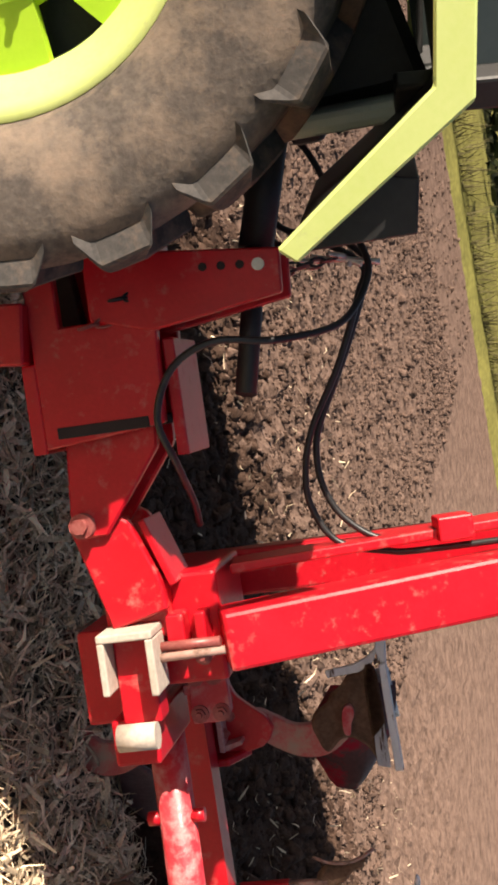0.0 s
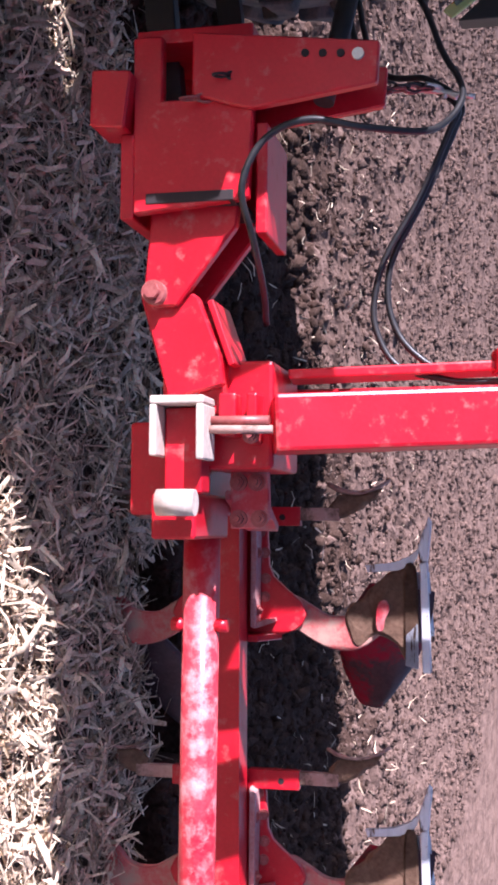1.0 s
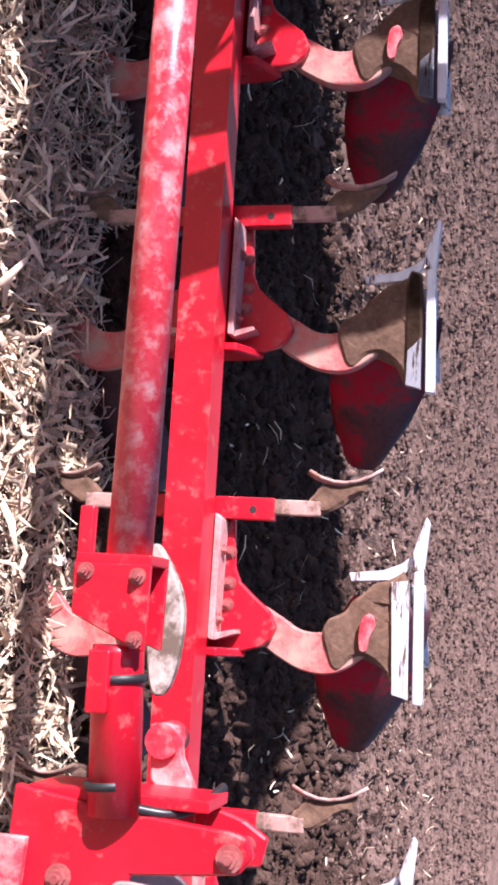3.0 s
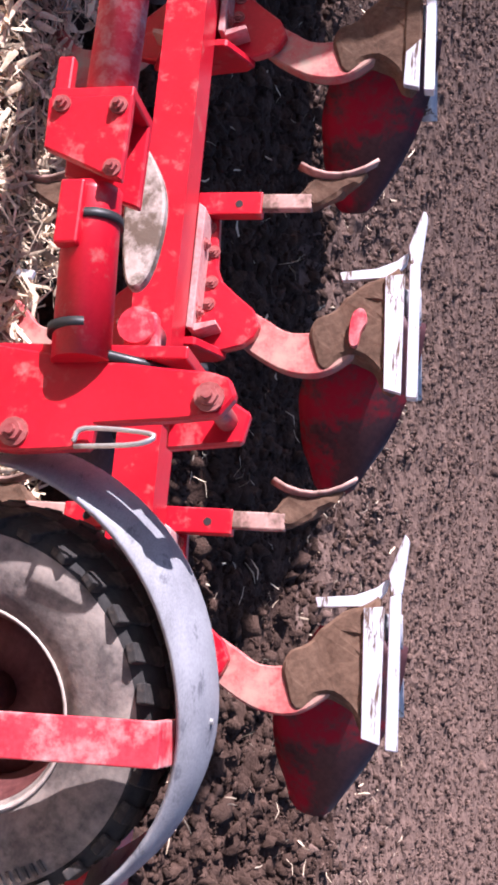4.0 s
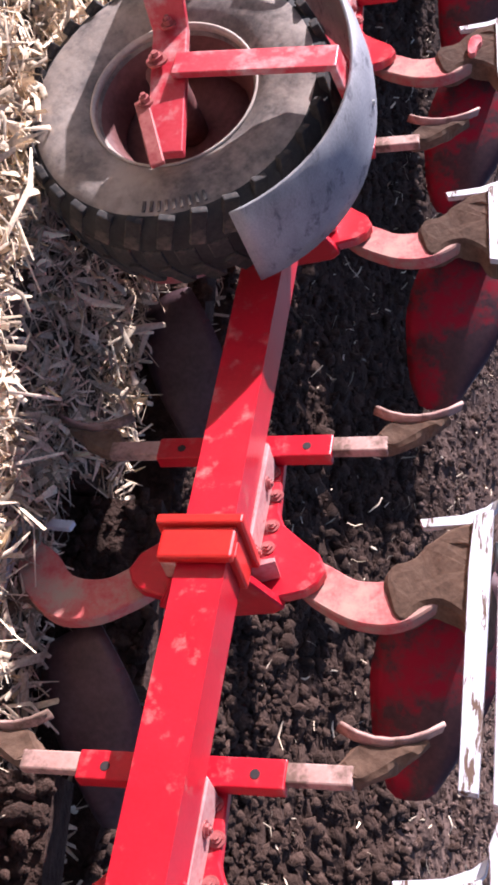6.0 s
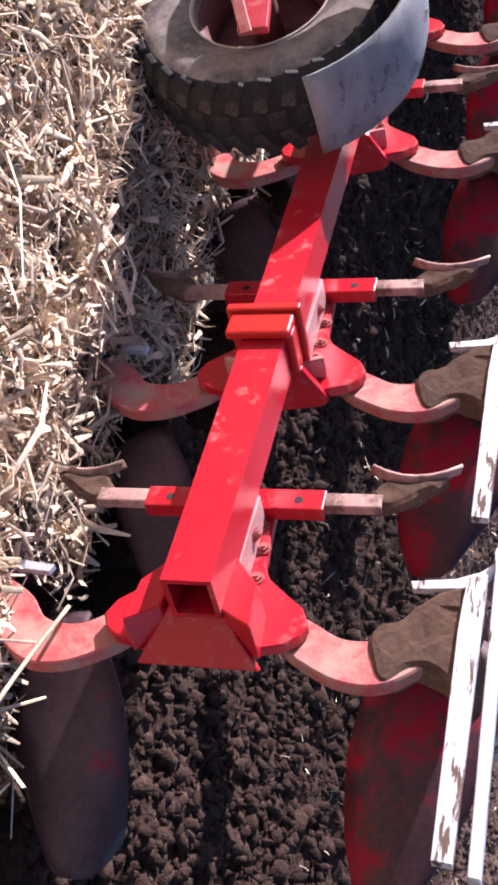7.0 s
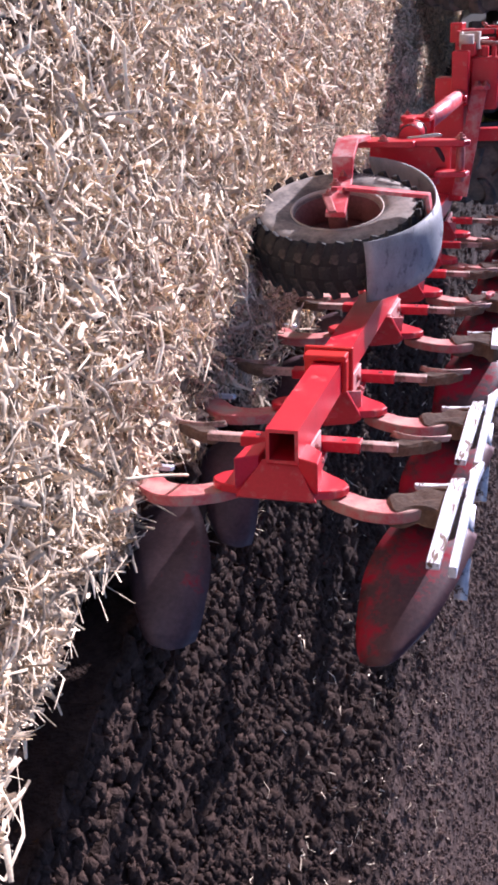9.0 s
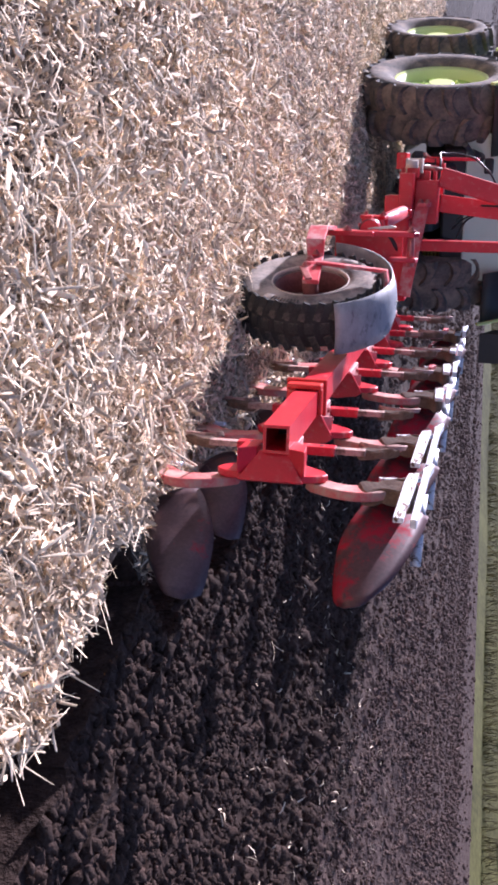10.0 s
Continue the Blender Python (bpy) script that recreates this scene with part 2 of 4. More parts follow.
def mirrored(bm, z=-0.2):
    """The same mesh turned over about the level plane at z."""
    for v in bm.verts:
        v.co.z = 2 * z - v.co.z
    bmesh.ops.reverse_faces(bm, faces=bm.faces)
    return bm


def mesh_of(name, bm, mat):
    me = bpy.data.meshes.new(name)
    bm.to_mesh(me)
    bm.free()
    me.materials.append(mat)
    return me


def part(name, bm, mat, parent, label="", m=None):
    ob = new(name, bm if isinstance(bm, bpy.types.Mesh) else mesh_of(name, bm, mat))
    ob.parent = parent
    if m:
        ob.matrix_basis = m
    return tagged(ob, label)


def bolt(bm, p, r=0.016, h=0.018, axis="y"):
    p = Vector(p)
    d = {"y": V(0, -1, 0), "x": V(1, 0, 0), "z": V(0, 0, 1)}[axis]
    u = V(0, 0, 1) if axis != "z" else V(1, 0, 0)
    w = d.cross(u)
    rings = []
    for at, k, hexed in ((0, 1.5, 0), (0.35, 1.5, 0), (0.35, 1.0, 1), (1.0, 1.0, 1), (1.0, 0.55, 0), (1.5, 0.5, 0)):
        ring = []
        for q in range(12):
            g = k * r * (0.9 if hexed and q % 2 else 1.0)
            ring.append(bm.verts.new(p + d * h * at + (u * math.cos(q * math.pi / 6) + w * math.sin(q * math.pi / 6)) * g))
        rings.append(ring)
    faces = [bm.faces.new(rings[0]), bm.faces.new(rings[-1])]
    for e, f in zip(rings, rings[1:]):
        faces += [bm.faces.new((e[q], e[(q + 1) % 12], f[(q + 1) % 12], f[q])) for q in range(12)]
    bmesh.ops.recalc_face_normals(bm, faces=faces)


B = bmesh.new


def rowed_mesh(name, verts, faces, mat):
    me = bpy.data.meshes.new(name)
    me.from_pydata(verts, [], faces)
    me.materials.append(mat)
    return me


# ---- the plough ----
BODIES = (0.0, 1.0, 1.987, 2.969, 4.301, 5.25)
LEAN_M = Matrix.Rotation(radians(RISE), 4, "Y") @ Matrix.Rotation(radians(-LEAN), 4, "X")
HEIGHT = 0.70


def plough_pose(t):
    return Matrix.Translation((-SPEED * t, 0, HEIGHT)) @ LEAN_M @ Matrix.Rotation(radians(-YAW), 4, "Z")


plough = tagged(new("plough"), "red six-furrow reversible mouldboard plough working in the soil", "plough")


def mouldboard_mesh():
    bm, grid = B(), []
    for i in range(13):
        u = i / 12
        row = []
        for j in range(8):
            v = j / 7
            lo = 0.545 - 0.17 * u ** 1.6
            hi = 0.30 - 0.15 * math.sin(min(1, u * 1.6) * math.pi / 2)
            if u > 0.75:
                k = (u - 0.75) / 0.25
                lo, hi = lo - 0.02 * k ** 3, hi + 0.015 * k ** 3
            z = lo + (hi - lo) * v
            x = -0.05 + 0.51 * u - 0.03 * v - 0.10 * abs(2 * v - 1) ** 3.6 * u ** 2
            y = 0.02 + 0.30 * u ** 1.25 + 0.09 * v * u + 0.10 * (1 - v) ** 2 * (0.3 + 0.7 * (1 - u))
            row.append(V(x, y, z))
        grid.append(row)
    sheet(bm, grid, 0.012)
    return bm


def smooth_outline(points, steps=5):
    """A closed outline rounded through its points."""
    p, n, out = [Vector((x, z, 0)) for x, z in points], len(points), []
    for i in range(n):
        a, b, c, d = p[i - 1], p[i], p[(i + 1) % n], p[(i + 2) % n]
        for s in range(steps):
            t = s / steps
            q = 0.5 * (2 * b + (c - a) * t + (2 * a - 5 * b + 4 * c - d) * t * t + (3 * b - a - 3 * c + d) * t ** 3)
            out.append((q.x, q.y))
    return out


def body_meshes(flip):
    out = {}
    f = mirrored if flip else (lambda b: b)
    bm = B()
    plate(bm, smooth_outline([(0.075, 0.0), (0.118, 0.055), (0.165, 0.15), (0.17, 0.25), (0.12, 0.335), (0.03, 0.41), (-0.09, 0.41), (-0.045, 0.315), (0.03, 0.245), (0.04, 0.15), (0.0, 0.075), (-0.035, 0.0), (0.02, -0.04)]), -0.035, 0.01, bevel=0.005)
    out["leg"] = (f(bm), LEG)
    bm = B()
    plate(bm, smooth_outline([(0.03, 0.215), (-0.04, 0.29), (-0.11, 0.365), (-0.155, 0.45), (-0.13, 0.475), (0.19, 0.48), (0.205, 0.445), (0.12, 0.38), (0.125, 0.315), (0.155, 0.25)], 4), -0.044, 0.03, bevel=0.010)
    bmesh.ops.triangulate(bm, faces=bm.faces[:])
    bmesh.ops.subdivide_edges(bm, edges=[e for e in bm.edges if e.calc_length() > 0.05], cuts=3)
    for v in bm.verts:
        v.co += Vector(noise.noise_vector(v.co * 14)) * 0.016
    if flip:
        for v in bm.verts:
            v.co = V(v.co.x * 0.75 + 0.02, v.co.y * 0.5, 0.34 + (v.co.z - 0.34) * 0.75 + 0.02)
    out["frog"] = (f(bm), MUD)
    bm = B()
    plate(bm, [(-0.131, 0.430), (0.219, 0.445), (0.232, 0.495), (-0.137, 0.486)], -0.062, -0.040, bevel=0.002)
    out["landside"] = (f(bm), STEEL)
    bm = B()
    plate(bm, [(-0.165, 0.500), (0.244, 0.511), (0.246, 0.543), (-0.175, 0.530)], -0.068, -0.030, bevel=0.003)
    plate(bm, [(-0.165, 0.500), (-0.225, 0.492), (-0.343, 0.532), (-0.325, 0.545), (-0.175, 0.532)], -0.060, -0.030, bevel=0.004)
    out["share"] = (f(bm), STEEL)
    bm = B()
    plate(bm, [(-0.225, 0.494), (-0.185, 0.487), (-0.140, 0.452), (-0.128, 0.298), (-0.155, 0.289), (-0.168, 0.40), (-0.193, 0.459)], -0.030, -0.010, bevel=0.002)
    out["shin"] = (f(bm), STEEL)
    bm = f(mouldboard_mesh())
    if flip:
        bmesh.ops.scale(bm, verts=bm.verts, vec=(0.82, 1.0, 0.82), space=Matrix.Translation((-0.1, 0, 0.78)))
        bmesh.ops.translate(bm, verts=bm.verts, vec=(0.17, 0.05, 0.14))
    out["mouldboard"] = (bm, BOARD_LOW if flip else BOARD)
    bm = B()
    grid = [[V(-0.12 + 0.26 * u, 0.03 + 0.27 * u, 0.530 - 0.05 * v) for v in (0, 0.5, 1)] for u in (0, 0.25, 0.5, 0.75, 1)]
    sheet(bm, grid, 0.014)
    out["share_wing"] = (f(bm), STEEL)
    bm = B()
    bolt(bm, (0.03, -0.035, 0.0), 0.02, 0.022)
    out["bolt"] = (f(bm), BOLT)
    return {k: mesh_of(k, b, m) for k, (b, m) in out.items()}


def long_meshes(flip):
    """Landside and share bar of the rearmost body, which reach further back."""
    f = mirrored if flip else (lambda b: b)
    bm = B()
    plate(bm, [(-0.145, 0.432), (0.02, 0.424), (0.60, 0.424), (0.605, 0.468), (-0.16, 0.482)], -0.064, -0.040, bevel=0.002)
    out = {"landside": mesh_of("landside", f(bm), STEEL)}
    bm = B()
    plate(bm, [(-0.343, 0.530), (-0.225, 0.492), (-0.165, 0.498), (0.63, 0.500), (0.635, 0.527), (-0.175, 0.530), (-0.325, 0.543)], -0.070, -0.030, bevel=0.003)
    out["share"] = mesh_of("share", f(bm), STEEL)
    bm = f(mouldboard_mesh())
    for v in bm.verts:
        v.co.x *= (1.15 if flip else 1.24) if v.co.x > 0 else 1.0
        v.co.z += 0.11 if flip else 0.0
        v.co.y += 0.05 if flip else 0.0
    out["mouldboard"] = mesh_of("mouldboard", bm, BOARD_LOW if flip else BOARD)
    return out


def end_gusset():
    """A plate that slopes from the open end of the beam down to the rearmost carrier."""
    bm = B()
    top = [V(0.085, -0.182, -0.255), V(0.085, -0.182, -0.125)]
    low = [V(0.170, -0.055, -0.03), V(0.170, -0.055, -0.345)]
    face = [top[0], top[1], low[0], low[1]]
    nor = (face[1] - face[0]).cross(face[2] - face[0]).normalized() * 0.022
    lo, hi = [bm.verts.new(q) for q in face], [bm.verts.new(q + nor) for q in face]
    made = [bm.faces.new(lo), bm.faces.new(hi[::-1])] + [bm.faces.new((lo[k], hi[k], hi[(k + 1) % 4], lo[(k + 1) % 4])) for k in range(4)]
    bmesh.ops.recalc_face_normals(bm, faces=made)
    bmesh.ops.bevel(bm, geom=bm.edges[:], offset=0.005, segments=2, affect="EDGES", profile=0.5)
    for side in (1, -1):
        plate(bm, [(0.02, -0.19 + side * 0.15), (0.15, -0.19 + side * 0.16), (0.10, -0.19 + side * 0.075), (-0.08, -0.19 + side * 0.065)], -0.20, -0.075, bevel=0.004)
    return bm


def carrier_meshes():
    bm = B()
    half = [(-0.34, -0.15), (-0.335, -0.09), (-0.15, -0.08), (-0.105, -0.06), (-0.06, -0.01), (-0.015, 0.045), (0.035, 0.068), (0.075, 0.05), (0.10, 0.02), (0.125, -0.07), (0.14, -0.165)]
    plate(bm, half + [(x, -0.4 - z) for x, z in reversed(half)], -0.075, -0.04, bevel=0.005)
    c = mesh_of("carrier", bm, RED)
    angles = {}
    for s in (1, -1):
        bm = B()
        plate(bm, [(-0.32, -0.2 + s * 0.068), (0.08, -0.2 + s * 0.068), (0.085, -0.2 + s * 0.088), (-0.30, -0.2 + s * 0.092)], -0.172, -0.077, bevel=0.003)
        plate(bm, [(0.062, -0.2 + s * 0.086), (0.085, -0.2 + s * 0.086), (0.062, -0.2 + s * 0.155), (0.048, -0.2 + s * 0.150)], -0.150, -0.077, bevel=0.002)
        angles[s] = mesh_of("clamp_angle", bm, DUSTY_GLARE)
    bm = B()
    plate(bm, [(-0.17, -0.30), (-0.09, -0.345), (-0.045, -0.37), (-0.02, -0.34), (0.0, -0.2), (-0.02, -0.06), (-0.045, -0.03), (-0.09, -0.055), (-0.17, -0.10)], 0.108, 0.136, "x", 0.005)
    g = mesh_of("gusset", bm, RED)
    bm, spots = B(), []
    for s in (1, -1):
        for x in (-0.20, 0.02):
            spots.append(pose(x, -0.13, -0.2 + s * 0.09, -90 * s, 0, 0))
        for x, z in ((-0.28, 0.085), (-0.20, 0.105), (-0.03, 0.105), (-0.10, 0.108)):
            spots.append(pose(x, -0.075, -0.2 + s * z))
    bolt(bm, (0, 0, 0), 0.014, 0.012)
    return c, g, angles, mesh_of("bolt", bm, BOLT), spots


def skimmer_meshes(flip):
    f = mirrored if flip else (lambda b: b)
    bm = B()
    box(bm, -0.378, -0.305, -0.119, -0.074, -0.15, 0.050, 0.004)
    hold = mesh_of("skimmer_holder", f(bm), RED)
    # no real hole: a near-black disc paints its shaded depth
    bm = B()
    tube(bm, [(-0.338, -0.1205, -0.020), (-0.338, -0.114, -0.020)], 0.012, 12)
    hole = mesh_of("pin_hole", f(bm), DARK)
    bm = B()
    box(bm, -0.375, -0.325, -0.112, -0.080, 0.045, 0.200, 0.005)
    stem = mesh_of("skimmer_stem", f(bm), BARE)
    bm = B()
    plate(bm, [(-0.38, 0.15), (-0.335, 0.16), (-0.335, 0.22), (-0.37, 0.28), (-0.41, 0.325), (-0.45, 0.37), (-0.43, 0.28), (-0.425, 0.20)], -0.108, -0.06, bevel=0.010)
    bmesh.ops.triangulate(bm, faces=bm.faces[:])
    bmesh.ops.subdivide_edges(bm, edges=[e for e in bm.edges if e.calc_length() > 0.03], cuts=2)
    for v in bm.verts:
        v.co += Vector(noise.noise_vector(v.co * 25)) * 0.010
    foot = mesh_of("skimmer_foot", f(bm), MUD)
    bm, grid = B(), []
    for i in range(7):
        u = i / 6
        grid.append([V(-0.425 - 0.042 * (2 * u - 1) ** 2 - 0.012 * u + 0.008 * v * v, -0.125 + 0.01 * u + 0.022 * v, 0.158 + 0.24 * u - 0.01 * v) for v in (0, 0.3, 0.6, 1)])
    sheet(bm, grid, 0.010)
    blade = mesh_of("skimmer_blade", f(bm), BARE)
    return hold, hole, stem, foot, blade


WHEEL_AT = pose(3.175, -0.645, -0.375, 0, 0, YAW)


def build_plough():
    bm = B()
    w, h = 0.135, 0.125
    y0, z0 = -0.31, -0.262
    outer = [(y0, z0), (y0 + w, z0), (y0 + w, z0 + h), (y0, z0 + h)]
    inner = [(y0 + 0.014, z0 + 0.014), (y0 + w - 0.014, z0 + 0.014), (y0 + w - 0.014, z0 + h - 0.014), (y0 + 0.014, z0 + h - 0.014)]
    ro = [[bm.verts.new(V(x, *p)) for p in outer] for x in (-0.62, 5.36)]
    ri = [[bm.verts.new(V(x, *p)) for p in inner] for x in (-0.62, 5.36)]
    for k in range(4):
        j = (k + 1) % 4
        bm.faces.new((ro[0][k], ro[0][j], ro[1][j], ro[1][k]))
        bm.faces.new((ri[0][k], ri[1][k], ri[1][j], ri[0][j]))
        bm.faces.new((ro[1][k], ro[1][j], ri[1][j], ri[1][k]))
        bm.faces.new((ro[0][k], ri[0][k], ri[0][j], ro[0][j]))
    bmesh.ops.recalc_face_normals(bm, faces=bm.faces)
    bmesh.ops.bevel(bm, geom=[e for e in bm.edges if abs(e.verts[0].co.x - e.verts[1].co.x) > 1 and e.verts[0].co.y in (y0, y0 + w)], offset=0.012, segments=3, affect="EDGES", profile=0.5)
    for v in bm.verts:
        v.co.z += 0.006 * (v.co.x - 1.0)
    beam = part("main_beam", bm, RED, plough, "long square red steel beam with rubbed edges")
    # dark block set in the open beam end to paint its shade
    bm = B()
    box(bm, 5.0, 5.02, y0 + 0.016, y0 + w - 0.016, z0 + 0.016, z0 + h - 0.016, 0)
    part("end_plug", bm, DARK, beam)
    up, low = body_meshes(False), body_meshes(True)
    long_kit = {"raised": long_meshes(False), "lowered": long_meshes(True)}
    carrier, gusset, angle_mesh, bolt_mesh, spots = carrier_meshes()
    # brown plate: mud on the second body, painted shade on the front one
    bm = B()
    plate(bm, smooth_outline([(-0.14, 0.44), (0.10, 0.44), (0.13, 0.47), (0.10, 0.494), (-0.12, 0.488), (-0.16, 0.47)], 4), -0.058, -0.02, bevel=0.008)
    caked = mesh_of("landside", bm, MUD)
    bm = B()
    plate(bm, [(0.105, 0.448), (0.219, 0.446), (0.232, 0.495), (0.06, 0.492), (0.085, 0.470)], -0.062, -0.040, bevel=0.002)
    bare = mesh_of("landside_edge", bm, STEEL)
    sk_up, sk_low = skimmer_meshes(False), skimmer_meshes(True)
    names = ("skimmer_holder", "pin_hole", "skimmer_stem", "skimmer_foot", "skimmer_blade")
    for x in BODIES:
        m = pose(x, 0, 0)
        c = part("carrier", carrier, None, plough, m=m)
        if x == BODIES[-1]:
            part("end_gusset", end_gusset(), RED, c, "sloping red plate from the beam's end to the rear carrier")
        else:
            part("gusset", gusset, None, c)
        for s in (1, -1):
            part("clamp_angle", angle_mesh[s], None, c, "red clamp angle along the beam, paled by painted glare and dust")
        for q in spots:
            part("bolt", bolt_mesh, None, c, m=q)
        for kit, side in ((up, "raised"), (low, "lowered")):
            leg = part("body_leg", kit["leg"], None, plough, "curved plough leg, " + side + ", mud-rubbed", m=m)
            for k in ("frog", "landside", "share", "shin", "mouldboard", "share_wing", "bolt"):
                if k == "landside" and x < 1.5:
                    part(k, caked, None, leg, "brown landside, mud-caked, shade painted in on the front body")
                    part("landside_edge", bare, None, leg, "scoured bright corner of the landside")
                elif k in long_kit[side] and x > (5 if k == "mouldboard" else 4):
                    part(k, long_kit[side][k], None, leg, "long " + k + " of the rear bodies")
                else:
                    part(k, kit[k], None, leg)
            if side == "raised" and x in (BODIES[0], BODIES[2]):
                bm = B()
                plate(bm, smooth_outline([(-0.015, 0.345), (0.03, 0.335), (0.085, 0.338), (0.09, 0.36), (0.05, 0.368), (0.01, 0.385), (-0.025, 0.372)], 3), -0.068, -0.045, bevel=0.002)
                part("paint_patch", bm, RED_WORN, leg, "patch of bare red paint between the mud")
        for kit in (sk_up, sk_low):
            hold = part("skimmer", kit[0], None, plough, m=m)
            for k, me in zip(names[1:], kit[1:]):
                part(k, me, None, hold)
    # stop block on the beam
    bm = B()
    box(bm, 4.36, 4.388, -0.355, -0.155, -0.300, -0.080, 0.006)
    stop = part("stop_block", bm, ORANGE, plough, "fresh orange-red stop block on the beam")
    bm = B()
    box(bm, 4.388, 4.48, -0.342, -0.313, -0.285, -0.095, 0.008)
    part("stop_face", bm, ORANGE, stop)
    bm = B()
    box(bm, 4.388, 4.46, -0.313, -0.17, -0.118, -0.095, 0.006)
    part("stop_cheek", bm, ORANGE, stop)
    # adjusting pipe
    bm = B()
    tube(bm, [(-0.32, -1.06, -0.088), (0.7, -1.06, -0.096), (1.93, -1.06, -0.106)], 0.057, 32)
    pipe = part("pipe", bm, RED_PIPE, plough, "long rubbed red tube")
    for z in (-0.158, -0.022):
        bm = B()
        tube(bm, [(-0.005, -1.07, z - 0.02), (-0.005, -1.07, z + 0.02)], 0.022, 10)
        part("clamp_ear", bm, RED, pipe)
    bm = B()
    plate(bm, [(1.885, -0.225), (1.882, -0.03), (2.09, -0.033), (2.075, -0.075), (2.008, -0.221)], -1.125, -1.10, bevel=0.004)
    plate(bm, [(1.885, -0.225), (1.882, -0.03), (2.09, -0.033), (2.075, -0.075), (2.008, -0.221)], -0.99, -0.965, bevel=0.004)
    box(bm, 1.86, 1.886, -1.12, -0.965, -0.222, -0.03, 0.004)
    box(bm, 1.74, 1.862, -1.06, -1.03, -0.245, -0.205, 0.006)
    br = part("pipe_bracket", bm, RED, plough, "red bracket at the end of the tube")
    for x, z in ((1.912, -0.058), (2.062, -0.055), (1.905, -0.19)):
        bm = B()
        bolt(bm, (x, -1.125, z), 0.014, 0.018)
        part("bolt", bm, BOLT, br)
    bm = B()
    plate(bm, smooth_outline([(1.81, -0.12), (1.90, -0.055), (1.99, -0.028), (2.10, -0.033), (2.18, -0.052), (2.212, -0.08), (2.185, -0.108), (2.05, -0.128), (1.91, -0.13)], 4), -0.82, -0.78, bevel=0.006)
    part("paddle", bm, MUDDY, plough, "muddy pale steel paddle")
    bm = B()
    tube(bm, [(2.08, -1.05, -0.118), (2.10, -1.05, -0.118), (2.48, -1.05, -0.098)], 0.064, 28)
    cyl = part("cylinder", bm, RED, plough, "short thick red hydraulic cylinder")
    bm = B()
    box(bm, 2.09, 2.24, -1.135, -1.10, -0.165, -0.110, 0.006)
    part("lug", bm, RED, cyl)
    for x in (2.15, 2.40):
        bm = B()
        tube(bm, [(x, -1.05, -0.112), (x + 0.02, -1.05, -0.110)], 0.068, 28)
        part("strap", bm, BLACK, cyl)
    bm = B()
    tube(bm, spline([(2.46, -1.05, -0.05), (2.47, -1.02, 0.03), (2.46, -0.95, 0.08), (2.42, -0.85, 0.12)]), 0.013, 8)
    part("hose", bm, HOSE, cyl)
    # wheel arm
    bm = B()
    arm = [(2.43, -0.36), (2.44, -0.30), (2.465, -0.12), (2.485, 0.085), (2.492, 0.19), (2.505, 0.232), (2.545, 0.248), (2.588, 0.215), (2.600, 0.12), (2.615, -0.05), (2.668, -0.055), (2.68, -0.22), (2.67, -0.37)]
    plate(bm, arm, -1.05, -1.015, bevel=0.006)
    plate(bm, [(2.45, 0.05), (2.49, 0.18), (2.53, 0.245), (2.60, 0.23), (2.62, 0.06)], -0.88, -0.85, bevel=0.006)
    box(bm, 2.43, 2.46, -1.03, -0.84, -0.33, 0.13, 0.004)
    wa = part("wheel_arm", bm, RED, plough, "thick red wheel arm plate")
    bm = B()
    tube(bm, [(2.55, -1.065, 0.194), (2.55, -0.82, 0.194)], 0.024, 14)
    part("pin", bm, BOLT, wa)
    for p in ((2.55, -1.055, 0.194), (2.638, -1.05, -0.226)):
        bm = B()
        bolt(bm, p, 0.022, 0.022)
        part("bolt", bm, BOLT, wa)
    bm = B()
    tube(bm, spline([(2.67, -1.07, -0.08), (2.665, -1.09, 0.06), (2.64, -1.08, 0.085), (2.63, -1.07, -0.06), (2.66, -1.07, -0.085)], 5), 0.006, 6)
    part("clip_pin", bm, ZINC, wa)
    bm = B()
    tube(bm, [(2.32, -0.86, -0.05), (2.32, -0.75, -0.05)], 0.045, 16)
    plate(bm, [(2.28, -0.09), (2.28, -0.01), (2.36, 0.0), (2.52, 0.08), (2.56, 0.04), (2.42, -0.08)], -0.84, -0.80, bevel=0.005)
    part("link", bm, RED_WORN, wa)
    bm = B()
    line = [(2.55, -1.060, -0.37), (2.86, -1.075, -0.385), (3.06, -1.005, -0.375), (3.12, -0.90, -0.362), (3.53, -0.790, -0.325)]
    rails = []
    for k, q in enumerate(line):
        d = (Vector(line[min(k + 1, 4)]) - Vector(line[max(k - 1, 0)])).normalized()
        side = d.cross(V(0, 0, 1)).normalized() * 0.014
        up_ = V(0, 0, 0.060 if k < 3 else 0.050)
        rails.append([bm.verts.new(Vector(q) + a * side + b * up_) for a, b in ((-1, -1), (1, -1), (1, 1), (-1, 1))])
    for a, b in zip(rails, rails[1:]):
        for k in range(4):
            bm.faces.new((a[k], b[k], b[(k + 1) % 4], a[(k + 1) % 4]))
    bm.faces.new(rails[0][::-1])
    bm.faces.new(rails[-1])
    bmesh.ops.recalc_face_normals(bm, faces=bm.faces)
    bmesh.ops.bevel(bm, geom=bm.edges[:], offset=0.004, segments=2, affect="EDGES", profile=0.5)
    leg = part("wheel_leg", bm, RED_WORN, plough, "bent red steel wheel leg")
    for p, rad in (((3.252, -0.895, -0.377), 0.02), ((3.13, -0.925, -0.36), 0.014), ((3.40, -0.868, -0.385), 0.014)):
        bm = B()
        bolt(bm, p, rad, 0.021)
        part("bolt", bm, BOLT, leg)
    bm = B()
    bar(bm, (3.39, -0.868, -0.40), (3.60, -0.815, -0.325), 0.014, 0.04)
